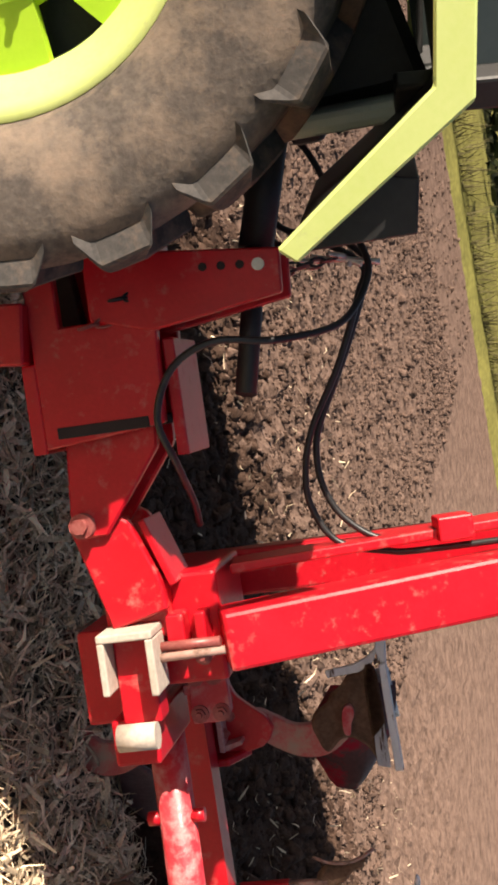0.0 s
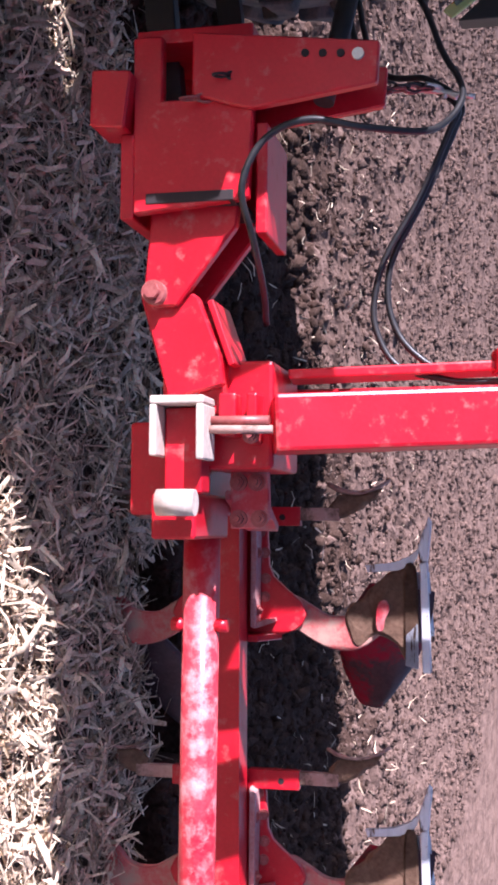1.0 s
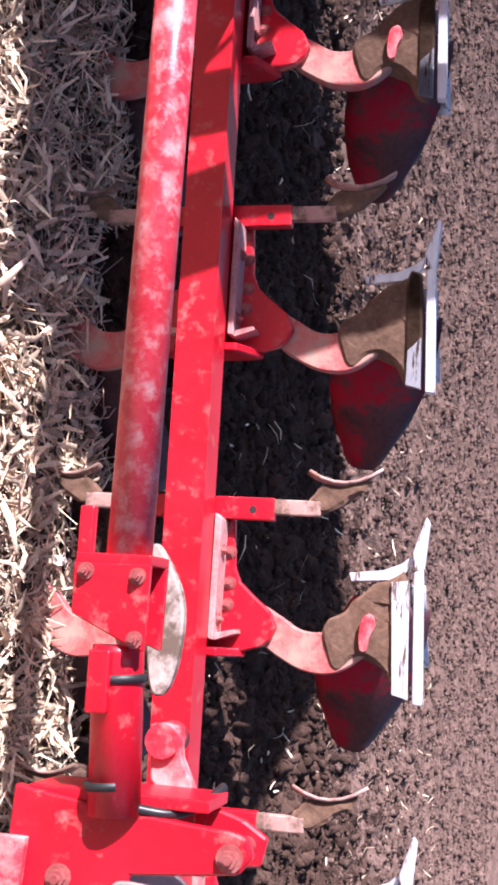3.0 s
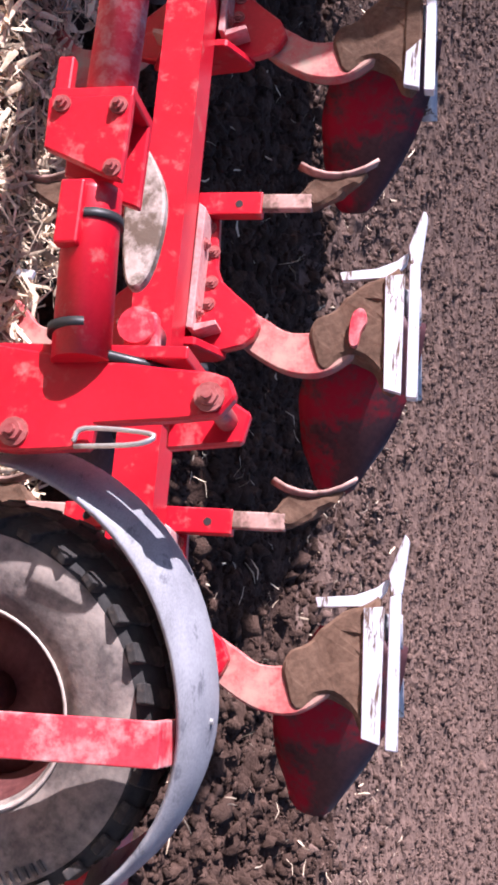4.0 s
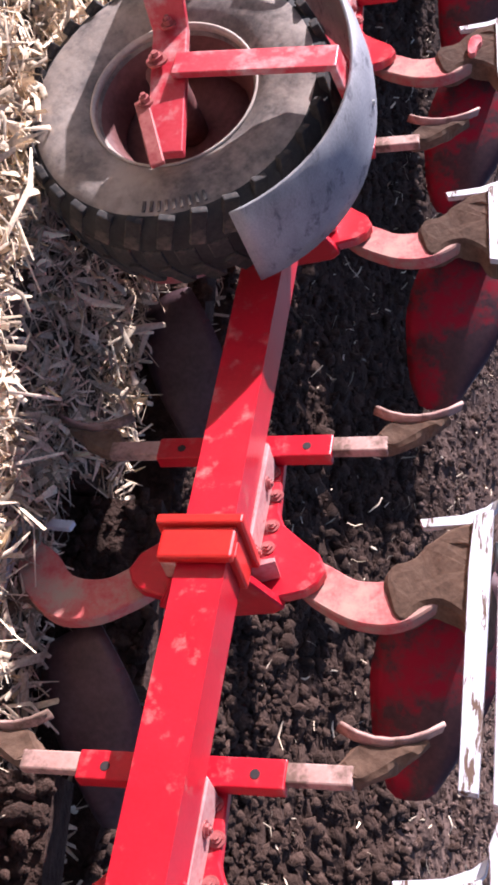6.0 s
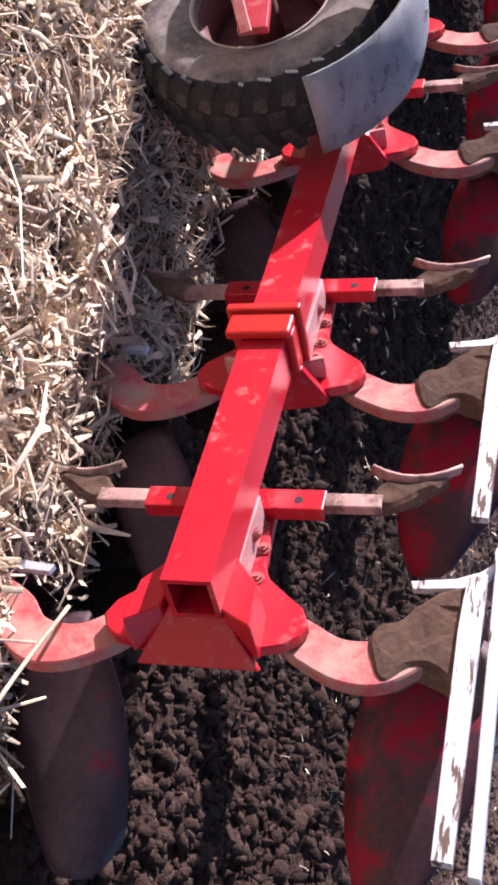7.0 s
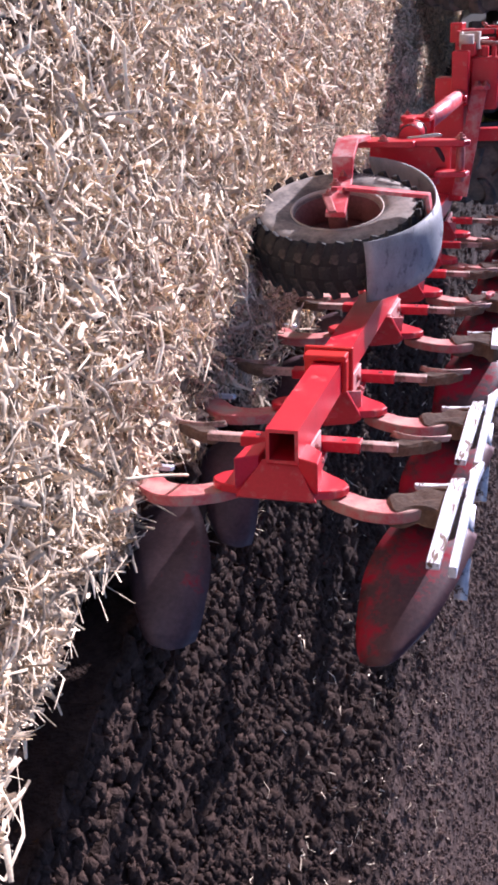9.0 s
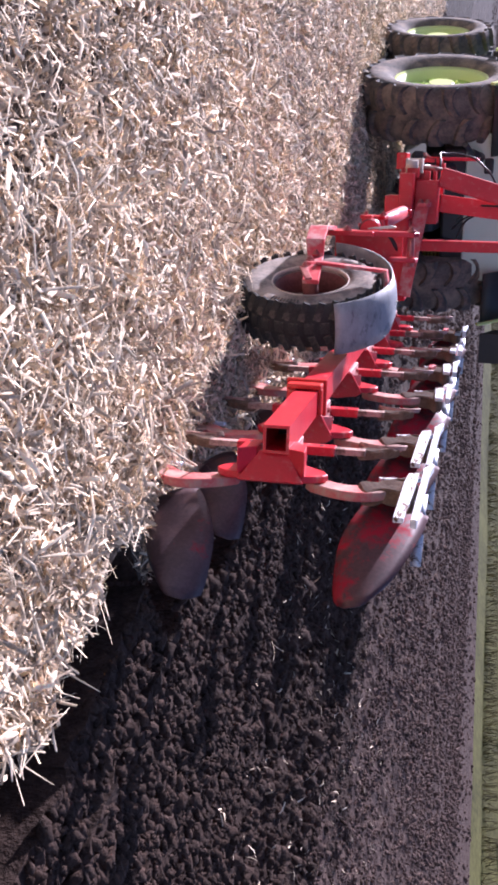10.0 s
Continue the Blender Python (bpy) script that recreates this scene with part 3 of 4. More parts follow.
    part("lock_plate", bm, BOLT, leg)
    bm = B()
    bar(bm, (3.262, -0.885, -0.33), (3.252, -0.848, 0.11), 0.02, 0.098, 0.004, up=(1, 0, 0))
    bar(bm, (3.252, -0.848, 0.10), (3.235, -0.70, 0.125), 0.02, 0.098, 0.004, up=(1, 0, 0))
    part("guard_stay", bm, RED_WORN, plough, "flat rubbed red guard stay")
    bm, grid = B(), []
    for i in range(29):
        a = radians(172 - i * (172 - 26) / 28)
        r = 0.535 + (0.06 * max(0, -math.cos(a)) ** 2 if math.cos(a) < 0 else -0.03 * math.cos(a) ** 2)
        row = []
        for j in range(5):
            q = j / 4
            rr = r - 0.03 * (2 * q - 1) ** 2
            row.append(WHEEL_AT @ V(rr * math.cos(a), -0.165 + 0.33 * q, rr * math.sin(a)))
        grid.append(row)
    sheet(bm, grid, 0.012)
    gd = part("wheel_guard", bm, GUARD, plough, "curved weathered grey plastic wheel guard")
    bm = B()
    bolt(bm, (3.19, -0.66, 0.155), 0.014, 0.014, "z")
    part("bolt", bm, ZINC, gd)


def build_depth_wheel():
    bm = B()
    R, W = 0.465, 0.30
    prof = [(0.225, -0.10), (0.24, -0.125), (0.29, -0.145), (0.36, -0.15), (0.41, -0.142), (0.445, -0.118), (0.452, -0.06), (0.455, 0.0), (0.452, 0.06), (0.445, 0.118), (0.41, 0.142), (0.36, 0.15), (0.29, 0.145), (0.24, 0.125), (0.225, 0.10)]
    lathe(bm, prof, 64)
    wheel = part("wheel", bm, RUBBER_WHEEL, plough, "worn dusty rubber depth wheel")
    wheel.data.materials.append(TREAD_SHADE)
    for q in wheel.data.polygons:
        if math.hypot(q.center.x, q.center.z) > 0.425:
            q.material_index = 1
    blocks = []
    for sgn in (-1, 1):
        bm = B()
        c, d = V(1, 0, 0), V(0, 0, 1)
        bar(bm, c * 0.450 + V(0, sgn * 0.05, 0) - d * 0.02, c * 0.428 + V(0, sgn * 0.157, 0) + d * 0.02, 0.045, 0.024, 0.004, up=c)
        blocks.append(mesh_of("tread_block", bm, TREAD_WORN))
    bm = B()
    bar(bm, (0.452, -0.035, 0), (0.452, 0.035, 0), 0.06, 0.014, 0.004, up=(1, 0, 0))
    blocks.append(mesh_of("tread_block", bm, TREAD_WORN))
    for k in range(30):
        for i, me in enumerate(blocks):
            part("tread_block", me, None, wheel, m=Matrix.Rotation(2 * math.pi * (k + 0.33 * i) / 30, 4, "Y"))
    bm = B()
    lathe(bm, [(0.235, -0.105), (0.255, -0.128), (0.262, -0.120), (0.235, -0.09)], 48)
    lathe(bm, [(0.235, -0.10), (0.215, -0.05), (0.20, 0.0), (0.215, 0.08), (0.23, 0.10), (0.222, 0.10), (0.205, 0.08), (0.19, 0.0), (0.205, -0.05), (0.225, -0.10)], 48)
    rim = part("rim", bm, RIM_RED, wheel, "rusty red wheel rim, shade painted into its colour")
    bm = B()
    lathe(bm, [(0.232, -0.112), (0.240, -0.134), (0.246, -0.132), (0.240, -0.110)], 48)
    part("rim_flange", bm, PALE, rim, "rubbed pale edge of the rim")
    bm = B()
    lathe(bm, [(0.195, 0.03), (0.10, 0.05), (0.03, 0.05), (0.03, 0.06), (0.10, 0.06), (0.195, 0.04)], 40)
    part("disc", bm, RIM_RED, rim)
    bm = B()
    tube(bm, [(0, -0.22, 0), (0, 0.08, 0)], 0.05, 20)
    part("hub", bm, RIM_RED, rim)
    bm = B()
    for k in range(9):
        a = 0.5 + k * 0.055
        bar(bm, (0.37 * math.cos(a), -0.151, 0.37 * math.sin(a)), (0.40 * math.cos(a), -0.147, 0.40 * math.sin(a)), 0.008, 0.006, 0.0, up=(0, 1, 0))
    part("sidewall_marks", bm, TREAD, wheel)
    return wheel


def build_headstock():
    # turning head at the front
    bm = B()
    plate(bm, [(-1.57, -0.28), (-1.56, -0.165), (-1.40, -0.185), (-1.41, -0.285)], -1.58, -1.42, bevel=0.006)
    part("lug_box", bm, RED, plough, "small red box lug")
    bm = B()
    plate(bm, [(-1.67, -0.175), (-1.67, -0.09), (-1.485, -0.09), (-1.485, -0.004), (-1.66, -0.004), (-1.64, 0.16), (-1.45, 0.168), (-1.20, 0.155), (-1.17, -0.172)], -1.53, -1.49, bevel=0.005)
    plate(bm, [(-1.67, -0.175), (-1.64, 0.16), (-1.20, 0.155), (-1.17, -0.172)], -1.22, -1.18, bevel=0.005)
    box(bm, -1.70, -1.66, -1.50, -1.20, -0.175, 0.16, 0.005)
    hs = part("turning_head", bm, RED, plough, "red plough headstock casing")
    for x0, x1, ya, z0, z1 in ((-1.42, -1.11, -1.49, 0.168, 0.200), (-1.40, -1.16, -1.52, -0.213, -0.174)):
        bm = B()
        box(bm, x0, x1, ya, -1.20, z0, z1, 0.005)
        part("flange", bm, RED, hs)
    bm = B()
    box(bm, -1.225, -1.195, -1.533, -1.19, -0.135, 0.115, 0.003)
    part("seam", bm, DARK, hs)
    bm = B()
    plate(bm, [(-1.665, 0.0), (-1.60, 0.515), (-1.487, 0.508), (-1.455, 0.28), (-1.44, 0.16), (-1.488, 0.0)], -1.55, -1.515, bevel=0.005)
    plate(bm, [(-1.665, 0.0), (-1.60, 0.515), (-1.487, 0.508), (-1.455, 0.28), (-1.44, 0.16), (-1.488, 0.0)], -1.36, -1.33, bevel=0.005)
    hp = part("mast_plate", bm, RED, plough, "red mast plate with a row of holes")
    # holes are dark discs, their inner shade put into the colour
    for k in range(3):
        bm = B()
        tube(bm, [(-1.580 + k * 0.004, -1.554, 0.315 + k * 0.048), (-1.580 + k * 0.004, -1.54, 0.315 + k * 0.048)], 0.011, 14)
        part("pin_hole", bm, DARK, hp)
    bm = B()
    tube(bm, [(-1.565, -1.56, 0.458), (-1.565, -1.53, 0.458)], 0.016, 14)
    part("pin", bm, ZINC, hp)
    bm = B()
    plate(bm, [(-1.21, -0.135), (-1.20, 0.115), (-1.14, 0.11), (-0.965, -0.025), (-0.92, -0.06), (-0.92, -0.14), (-0.985, -0.155)], -1.47, -1.43, bevel=0.006)
    plate(bm, [(-1.21, -0.135), (-1.20, 0.115), (-1.14, 0.11), (-0.965, -0.025), (-0.92, -0.06), (-0.92, -0.14), (-0.985, -0.155)], -1.27, -1.23, bevel=0.006)
    box(bm, -1.19, -1.0, -1.45, -1.25, -0.12, -0.08, 0.004)
    part("front_link", bm, RED, plough, "red tapered link plate")
    bm = B()
    tube(bm, [(-0.957, -1.50, -0.12), (-0.957, -1.18, -0.12)], 0.034, 20)
    tube(bm, [(-0.957, -1.52, -0.12), (-0.957, -1.49, -0.12)], 0.022, 6)
    part("hinge_pin", bm, BOLT, plough, "steel hinge pin with a nut")
    bm = B()
    for y in (-1.425, -1.20):
        plate(bm, [(-1.0, -0.145), (-0.985, -0.06), (-0.95, -0.005), (-0.78, 0.06), (-0.70, 0.07), (-0.66, -0.09), (-0.70, -0.10), (-0.96, -0.175)], y - 0.02, y + 0.02, bevel=0.006)
    bar(bm, (-0.945, -1.31, 0.02), (-0.76, -1.31, 0.085), 0.20, 0.02)
    box(bm, -0.78, -0.62, -1.40, -0.95, -0.12, 0.06, 0.01)
    part("swing_arm", bm, RED, plough, "red swing arm on the hinge pin")
    # pivot block, beam clamp and mast
    bm = B()
    box(bm, -0.78, -0.47, -1.34, -0.95, -0.02, 0.19, 0.012)
    box(bm, -0.68, -0.56, -1.42, -1.33, 0.05, 0.10, 0.006)
    box(bm, -0.68, -0.54, -1.42, -1.33, 0.13, 0.16, 0.006)
    box(bm, -0.62, -0.34, -1.20, -0.25, -0.28, -0.05, 0.012)
    pb = part("pivot_block", bm, RED, plough, "red pivot block")
    bm = B()
    bolt(bm, (-0.56, -1.42, 0.145), 0.016, 0.02)
    part("bolt", bm, BOLT, pb)
    bm = B()
    tube(bm, [(-0.60, -1.44, 0.03), (-0.60, -1.44, 0.20)], 0.014, 10)
    part("pin", bm, BOLT, pb)
    bm = B()
    plate(bm, [(-0.48, 0.02), (-0.49, 0.135), (-0.33, 0.14), (-0.30, 0.10), (-0.30, 0.02)], -1.14, -1.11, bevel=0.004)
    bar(bm, (-0.40, -1.12, 0.06), (-0.30, -0.30, -0.06), 0.03, 0.12, 0.004)
    bp = part("bolted_plate", bm, RED_WORN, plough, "dusty red bolted plate")
    for x, z in ((-0.44, 0.045), (-0.44, 0.10), (-0.33, 0.11), (-0.33, 0.045)):
        bm = B()
        bolt(bm, (x, -1.14, z), 0.018, 0.02)
        part("bolt", bm, BOLT, bp)
    bm = B()
    box(bm, -0.665, -0.642, -1.53, -1.40, -0.118, 0.036, 0.005)
    box(bm, -0.642, -0.49, -1.53, -1.40, 0.014, 0.036, 0.005)
    box(bm, -0.642, -0.50, -1.53, -1.40, -0.118, -0.098, 0.005)
    cl = part("clevis", bm, PALE, plough, "pale mud-caked steel clevis")
    bm = B()
    box(bm, -0.638, -0.40, -1.45, -1.36, -0.096, 0.012, 0.006)
    box(bm, -0.40, -0.27, -1.40, -1.0, -0.15, -0.02, 0.01)
    part("clevis_web", bm, RED, cl)
    bm = B()
    tube(bm, [(-0.373, -1.48, -0.106), (-0.373, -1.48, 0.002)], 0.037, 18)
    part("roller", bm, PALE, cl)
    bm = B()
    tube(bm, [(-0.575, -1.46, 0.03), (-0.575, -1.44, 0.21)], 0.012, 10)
    part("rod", bm, BARE, cl)
    # A-shaped mast: a near and a far leg
    bm = B()
    bar(bm, (-0.592, -1.37, 0.195), (-0.650, -1.02, 1.50), 0.16, 0.18, 0.012, up=(0, 1, 0))
    mast = part("mast_leg", bm, RED, plough, "broad red box-section mast leg")
    bm = B()
    bar(bm, (-0.68, -0.74, -0.05), (-0.69, -0.76, 1.50), 0.15, 0.10, 0.012, up=(0, 1, 0))
    part("mast_leg", bm, RED, plough, "red far mast leg")
    bm = B()
    bar(bm, (-0.755, -1.13, 0.20), (-0.80, -1.0, 1.45), 0.03, 0.16, 0.006, up=(0, 1, 0))
    part("front_flange", bm, RED, mast)
    bm = B()
    bar(bm, (-0.79, -1.13, 0.80), (-0.79, -1.11, 0.90), 0.07, 0.10, 0.006, up=(0, 1, 0))
    part("hose_clamp", bm, RED, mast)
    bm = B()
    box(bm, -0.83, -0.52, -1.12, -0.62, 1.46, 1.60, 0.02)
    part("mast_head", bm, RED, plough, "red mast head")
    # chains
    for z0, y in ((0.07, -1.575), (-0.02, -1.575)):
        bm = B()
        n = 17
        a, b = V(-1.53 if z0 > 0.05 else -1.47, y, z0), V(-1.585, -1.20, 0.63)
        for k in range(n):
            p = a.lerp(b, (k + 0.5) / n) - V(0, 0, 0.0)
            d = (b - a).normalized()
            s = V(1, 0, 0) if k % 2 else V(0, 1, 0)
            s = (s - d * s.dot(d)).normalized()
            L, w = (b - a).length / n * 0.62, 0.012
            ring = [p + d * L * math.cos(q) + s * w * math.sin(q) for q in (2 * math.pi * i / 10 for i in range(11))]
            tube(bm, ring, 0.0042, 5, False)
        part("chain", bm, BOLT if z0 < 0 else HOSE, plough)
    bm = B()
    for dz in (0.0, 0.05, -0.04):
        tube(bm, spline([(-1.60, -1.20, 0.56 + dz), (-1.59, -1.19, 0.60 + dz), (-1.58, -1.18, 0.66), (-1.56, -1.18, 0.70 + dz)]), 0.009, 6)
    part("cable_tie", bm, ZINC, plough)
    hoses = (
        [(-2.5, -0.9, 0.3), (-2.15, -1, 0.42), (-1.92, -1.08, 0.58), (-1.712, -1.15, 0.657), (-1.615, -1.2, 0.704), (-1.535, -1.25, 0.718), (-1.449, -1.32, 0.681), (-1.388, -1.42, 0.616), (-1.37, -1.54, 0.472), (-1.387, -1.58, 0.321), (-1.335, -1.58, 0.205), (-1.213, -1.58, 0.149), (-1.09, -1.5, 0.164), (-0.981, -1.36, 0.164), (-0.899, -1.25, 0.15)],
        [(-2.5, -0.8, 0.25), (-1.75, -0.95, 0.4), (-1.653, -1.05, 0.589), (-1.565, -1.1, 0.696), (-1.477, -1.12, 0.672), (-1.291, -1.12, 0.589), (-1.122, -1.12, 0.49), (-1.002, -1.12, 0.454), (-0.896, -1.12, 0.456), (-0.786, -1.12, 0.519), (-0.743, -1.12, 0.654), (-0.733, -1.12, 0.773), (-0.74, -1.13, 1.2)],
        [(-2.5, -0.7, 0.3), (-1.8, -0.93, 0.42), (-1.68, -1.02, 0.608), (-1.588, -1.06, 0.704), (-1.489, -1.09, 0.685), (-1.304, -1.09, 0.602), (-1.139, -1.09, 0.515), (-1.054, -1.09, 0.49), (-0.954, -1.09, 0.494), (-0.856, -1.09, 0.538), (-0.78, -1.09, 0.633), (-0.773, -1.09, 0.747), (-0.785, -1.12, 1.2)],
    )
    for path in hoses:
        bm = B()
        tube(bm, spline(path, 8), 0.010, 10)
        part("hydraulic_hose", bm, HOSE, plough, "looping black hydraulic hose")


build_plough()
for a, mid, b in (((5.26, -0.06, -0.58), (5.62, -0.20, -0.57), (6.05, -0.36, -0.53)),):
    bm = B()
    tube(bm, spline([a, mid, b]), 0.006, 6)
    part("caught_straw", bm, STRAW, plough, "long pale straw caught on the plough")
depth_wheel = build_depth_wheel()
build_headstock()

# ---- the tractor ----
tractor = tagged(new("tractor"), "lime green tractor pulling the plough, wheels dusty", "tractor")


def tractor_pose(t):
    slack = 0.16 * max(0.0, 1 - t / 0.6) ** 2      # the hitch takes up its play at the start
    return Matrix.Translation((-SPEED * t - 0.1 * max(0.0, t - 1) + slack, 0, HEIGHT)) @ LEAN_M


def tractor_wheel(R, rim, width, lugs, side):
    h = width / 2
    bm = B()
    prof = [(rim, -h * 0.62), (rim + 0.03, -h * 0.80), (rim + (R - rim) * 0.35, -h * 0.97), (rim + (R - rim) * 0.62, -h), (R - 0.10, -h * 0.95), (R - 0.06, -h * 0.80), (R - 0.05, 0.0)]
    prof = prof + [(r, -y) for r, y in reversed(prof[:-1])]
    lathe(bm, prof, 72)
    wheel = part("wheel", bm, RUBBER, tractor, "big lugged tractor wheel with dried mud")
    lug_meshes = []
    for s in (-1, 1):
        bm, row = B(), []
        for q in range(6):
            u = q / 5
            a = 0.26 * u * u - 0.34 * u
            y = s * (0.02 + (h * 1.0 - 0.02) * u)
            r1 = R - 0.002 - 0.035 * u ** 5
            c, d = V(math.cos(a), 0, math.sin(a)), V(-math.sin(a), 0, math.cos(a))
            t = 0.036 + 0.030 * u ** 3
            base = R - 0.075 - 0.03 * u ** 3
            row.append([c * base + d * (t * 1.5) + V(0, y, 0), c * r1 + d * t + V(0, y, 0), c * r1 - d * t + V(0, y, 0), c * base - d * (t * 1.5) + V(0, y, 0)])
        end = row[-1]
        row.append([p - p.normalized() * k + V(0, s * 0.012 - p.y * 0.03, 0) for p, k in zip(end, (0.04, 0.13, 0.13, 0.04))])
        rr = [[bm.verts.new(p) for p in line] for line in row]
        for a_, b_ in zip(rr, rr[1:]):
            for i in range(3):
                bm.faces.new((a_[i], a_[i + 1], b_[i + 1], b_[i]))
        bm.faces.new(rr[0])
        bm.faces.new(rr[-1])
        bmesh.ops.recalc_face_normals(bm, faces=bm.faces)
        bmesh.ops.bevel(bm, geom=bm.edges[:], offset=0.006, segments=1, affect="EDGES", profile=0.5)
        lug_meshes.append(mesh_of("lug", bm, TREAD))
    for k in range(lugs):
        for i, me in enumerate(lug_meshes):
            part("lug", me, None, wheel, m=Matrix.Rotation(2 * math.pi * (k + 0.5 * i) / lugs, 4, "Y"))
    bm = B()
    lathe(bm, [(rim - 0.03, -h * 0.60), (rim + 0.012, -h * 0.72), (rim + 0.02, -h * 0.66), (rim - 0.012, -h * 0.5), (rim - 0.05, 0.0), (rim - 0.012, h * 0.5), (rim + 0.02, h * 0.66), (rim - 0.03, h * 0.5), (rim - 0.10, 0.0), (rim - 0.085, -h * 0.40)], 64)
    rm = part("rim", bm, LIME_PALE, wheel, "pale lime wheel rim")
    bm = B()
    yd = -h * 0.30
    n = 8
    lathe(bm, [(0.13, yd - 0.03), (0.26, yd - 0.03), (0.30, yd + 0.02), (0.28, yd + 0.04), (0.13, yd)], 48)
    for k in range(n):
        a = 2 * math.pi * k / n
        c, d = V(math.cos(a), 0, math.sin(a)), V(-math.sin(a), 0, math.cos(a))
        w0, w1 = 0.10, 0.13
        pts = [c * 0.25 - d * w0 * 0.8, c * 0.25 + d * w0 * 0.8, c * (rim - 0.02) + d * w1 * 0.72, c * (rim - 0.02) - d * w1 * 0.72]
        lo = [bm.verts.new(p + V(0, yd - 0.015, 0)) for p in pts]
        hi = [bm.verts.new(p + V(0, yd + 0.025, 0)) for p in pts]
        bm.faces.new(lo)
        bm.faces.new(hi[::-1])
        for i in range(4):
            bm.faces.new((lo[i], hi[i], hi[(i + 1) % 4], lo[(i + 1) % 4]))
    bmesh.ops.recalc_face_normals(bm, faces=bm.faces)
    part("spokes", bm, LIME, rm, "lime green wheel disc with openings")
    bm = B()
    tube(bm, [(0, yd - 0.08, 0), (0, h, 0)], 0.14, 28)
    for k in range(8):
        a = 2 * math.pi * (k + 0.5) / 8
        bolt(bm, (0.20 * math.cos(a), yd - 0.03, 0.20 * math.sin(a)), 0.018, 0.03)
    part("hub", bm, LIME_PALE, rm)
    # added black disc stands in for the shade behind the spokes
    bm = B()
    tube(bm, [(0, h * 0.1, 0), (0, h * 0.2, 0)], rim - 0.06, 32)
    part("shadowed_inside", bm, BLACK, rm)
    return wheel


REAR, FRONT = V(-3.09, -1.09, 0.0), V(-5.75, -1.07, -0.225)
WHEELS = []
for spot, R, rim, width, lugs in ((REAR, 0.915, 0.51, 0.62, 19), (FRONT, 0.73, 0.40, 0.54, 17)):
    for far in (0, 1):
        w = tractor_wheel(R, rim, width, lugs, far)
        WHEELS.append((w, spot + V(0, 1.95 * far, 0), R, far))


def build_tractor():
    bm = B()
    prof = [(-6.6, 0.0), (-6.75, 0.30), (-6.65, 0.72), (-6.3, 0.88), (-4.7, 1.12), (-4.2, 1.15), (-4.1, 0.2), (-4.3, -0.1), (-6.2, -0.15)]
    plate(bm, prof, -0.42, 0.36, bevel=0.05)
    part("hood", bm, LIME, tractor, "lime green bonnet")
    bm = B()
    plate(bm, [(-6.5, -0.25), (-6.4, 0.05), (-2.5, 0.10), (-2.35, 0.0), (-2.4, -0.35), (-3.4, -0.45), (-6.2, -0.45)], -0.32, 0.26, bevel=0.03)
    part("chassis", bm, BLACK, tractor, "dark chassis and gearbox")
    bm = B()
    tube(bm, [(REAR.x, -0.85, REAR.z), (REAR.x, 0.80, REAR.z)], 0.14, 20)
    part("axle", bm, BLACK, tractor)
    bm = B()
    tube(bm, [(FRONT.x, -0.9, FRONT.z), (FRONT.x, 0.85, FRONT.z)], 0.09, 16)
    part("axle", bm, BLACK, tractor)
    # cab
    bm = B()
    posts = [((-4.15, -0.86, 0.35), (-3.75, -0.80, 2.00)), ((-3.1, -0.95, 0.75), (-3.05, -0.88, 2.0)), ((-2.45, -0.92, 0.85), (-2.35, -0.86, 2.0))]
    for a, b in posts:
        for s in (1, -1):
            m = lambda p: (p[0], -0.03 + s * (p[1] + 0.03), p[2])
            bar(bm, m(a), m(b), 0.07, 0.09, 0.01)
    cab = part("cab_frame", bm, BLACK, tractor)
    bm = B()
    plate(bm, [(-4.1, 1.98), (-4.2, 2.06), (-4.0, 2.18), (-2.4, 2.20), (-2.15, 2.10), (-2.2, 1.98)], -0.92, 0.86, bevel=0.04)
    part("roof", bm, CABPANEL, cab, "pale cab roof")
    bm = B()
    for y0 in (-0.91, 0.84):
        plate(bm, [(-4.05, 0.45), (-3.75, 1.98), (-3.08, 1.98), (-3.12, 0.75)], y0, y0 + 0.008, bevel=0)
        plate(bm, [(-3.05, 0.95), (-3.02, 1.98), (-2.38, 1.98), (-2.45, 0.95)], y0 + 0.02, y0 + 0.028, bevel=0)
    plate(bm, [(-0.88, 0.85), (0.82, 0.85), (0.80, 1.98), (-0.86, 1.98)], -2.42, -2.41, "x", 0)
    part("glass", bm, GLASS, cab, "dark tinted cab glass")
    bm = B()
    plate(bm, [(-4.2, 0.1), (-4.1, 0.5), (-3.1, 0.78), (-2.45, 0.95), (-2.40, 0.1)], -0.72, 0.66, bevel=0.03)
    part("cab_floor", bm, BLACK, cab)
    bm = B()
    box(bm, -2.44, -2.38, -0.88, 0.82, 0.35, 0.93, 0.02)
    part("rear_panel", bm, CABPANEL, cab, "pale green rear cab panel")
    # mudguards with their pale edge strips
    for s, y0, y1 in ((1, -1.48, -0.68), (-1, 0.62, 1.30)):
        bm, grid = B(), []
        for i in range(15):
            u = i / 14
            pts = [(-3.95, 0.55), (-3.70, 0.95), (-3.2, 1.06), (-2.67, 1.00), (-2.46, 0.97), (-2.23, 0.62)]
            k = u * (len(pts) - 1)
            j = min(int(k), len(pts) - 2)
            x, z = (pts[j][n] + (pts[j + 1][n] - pts[j][n]) * (k - j) for n in (0, 1))
            grid.append([V(x, y, z) for y in (y0 + 0.06, (y0 + y1) / 2, y1)])
        sheet(bm, grid, -0.02)
        guard = part("mudguard", bm, BLACK, tractor, "black inside of the rear mudguard")
        bm = B()
        ys = (y0, y0 + 0.03) if s > 0 else (y1 - 0.03, y1)
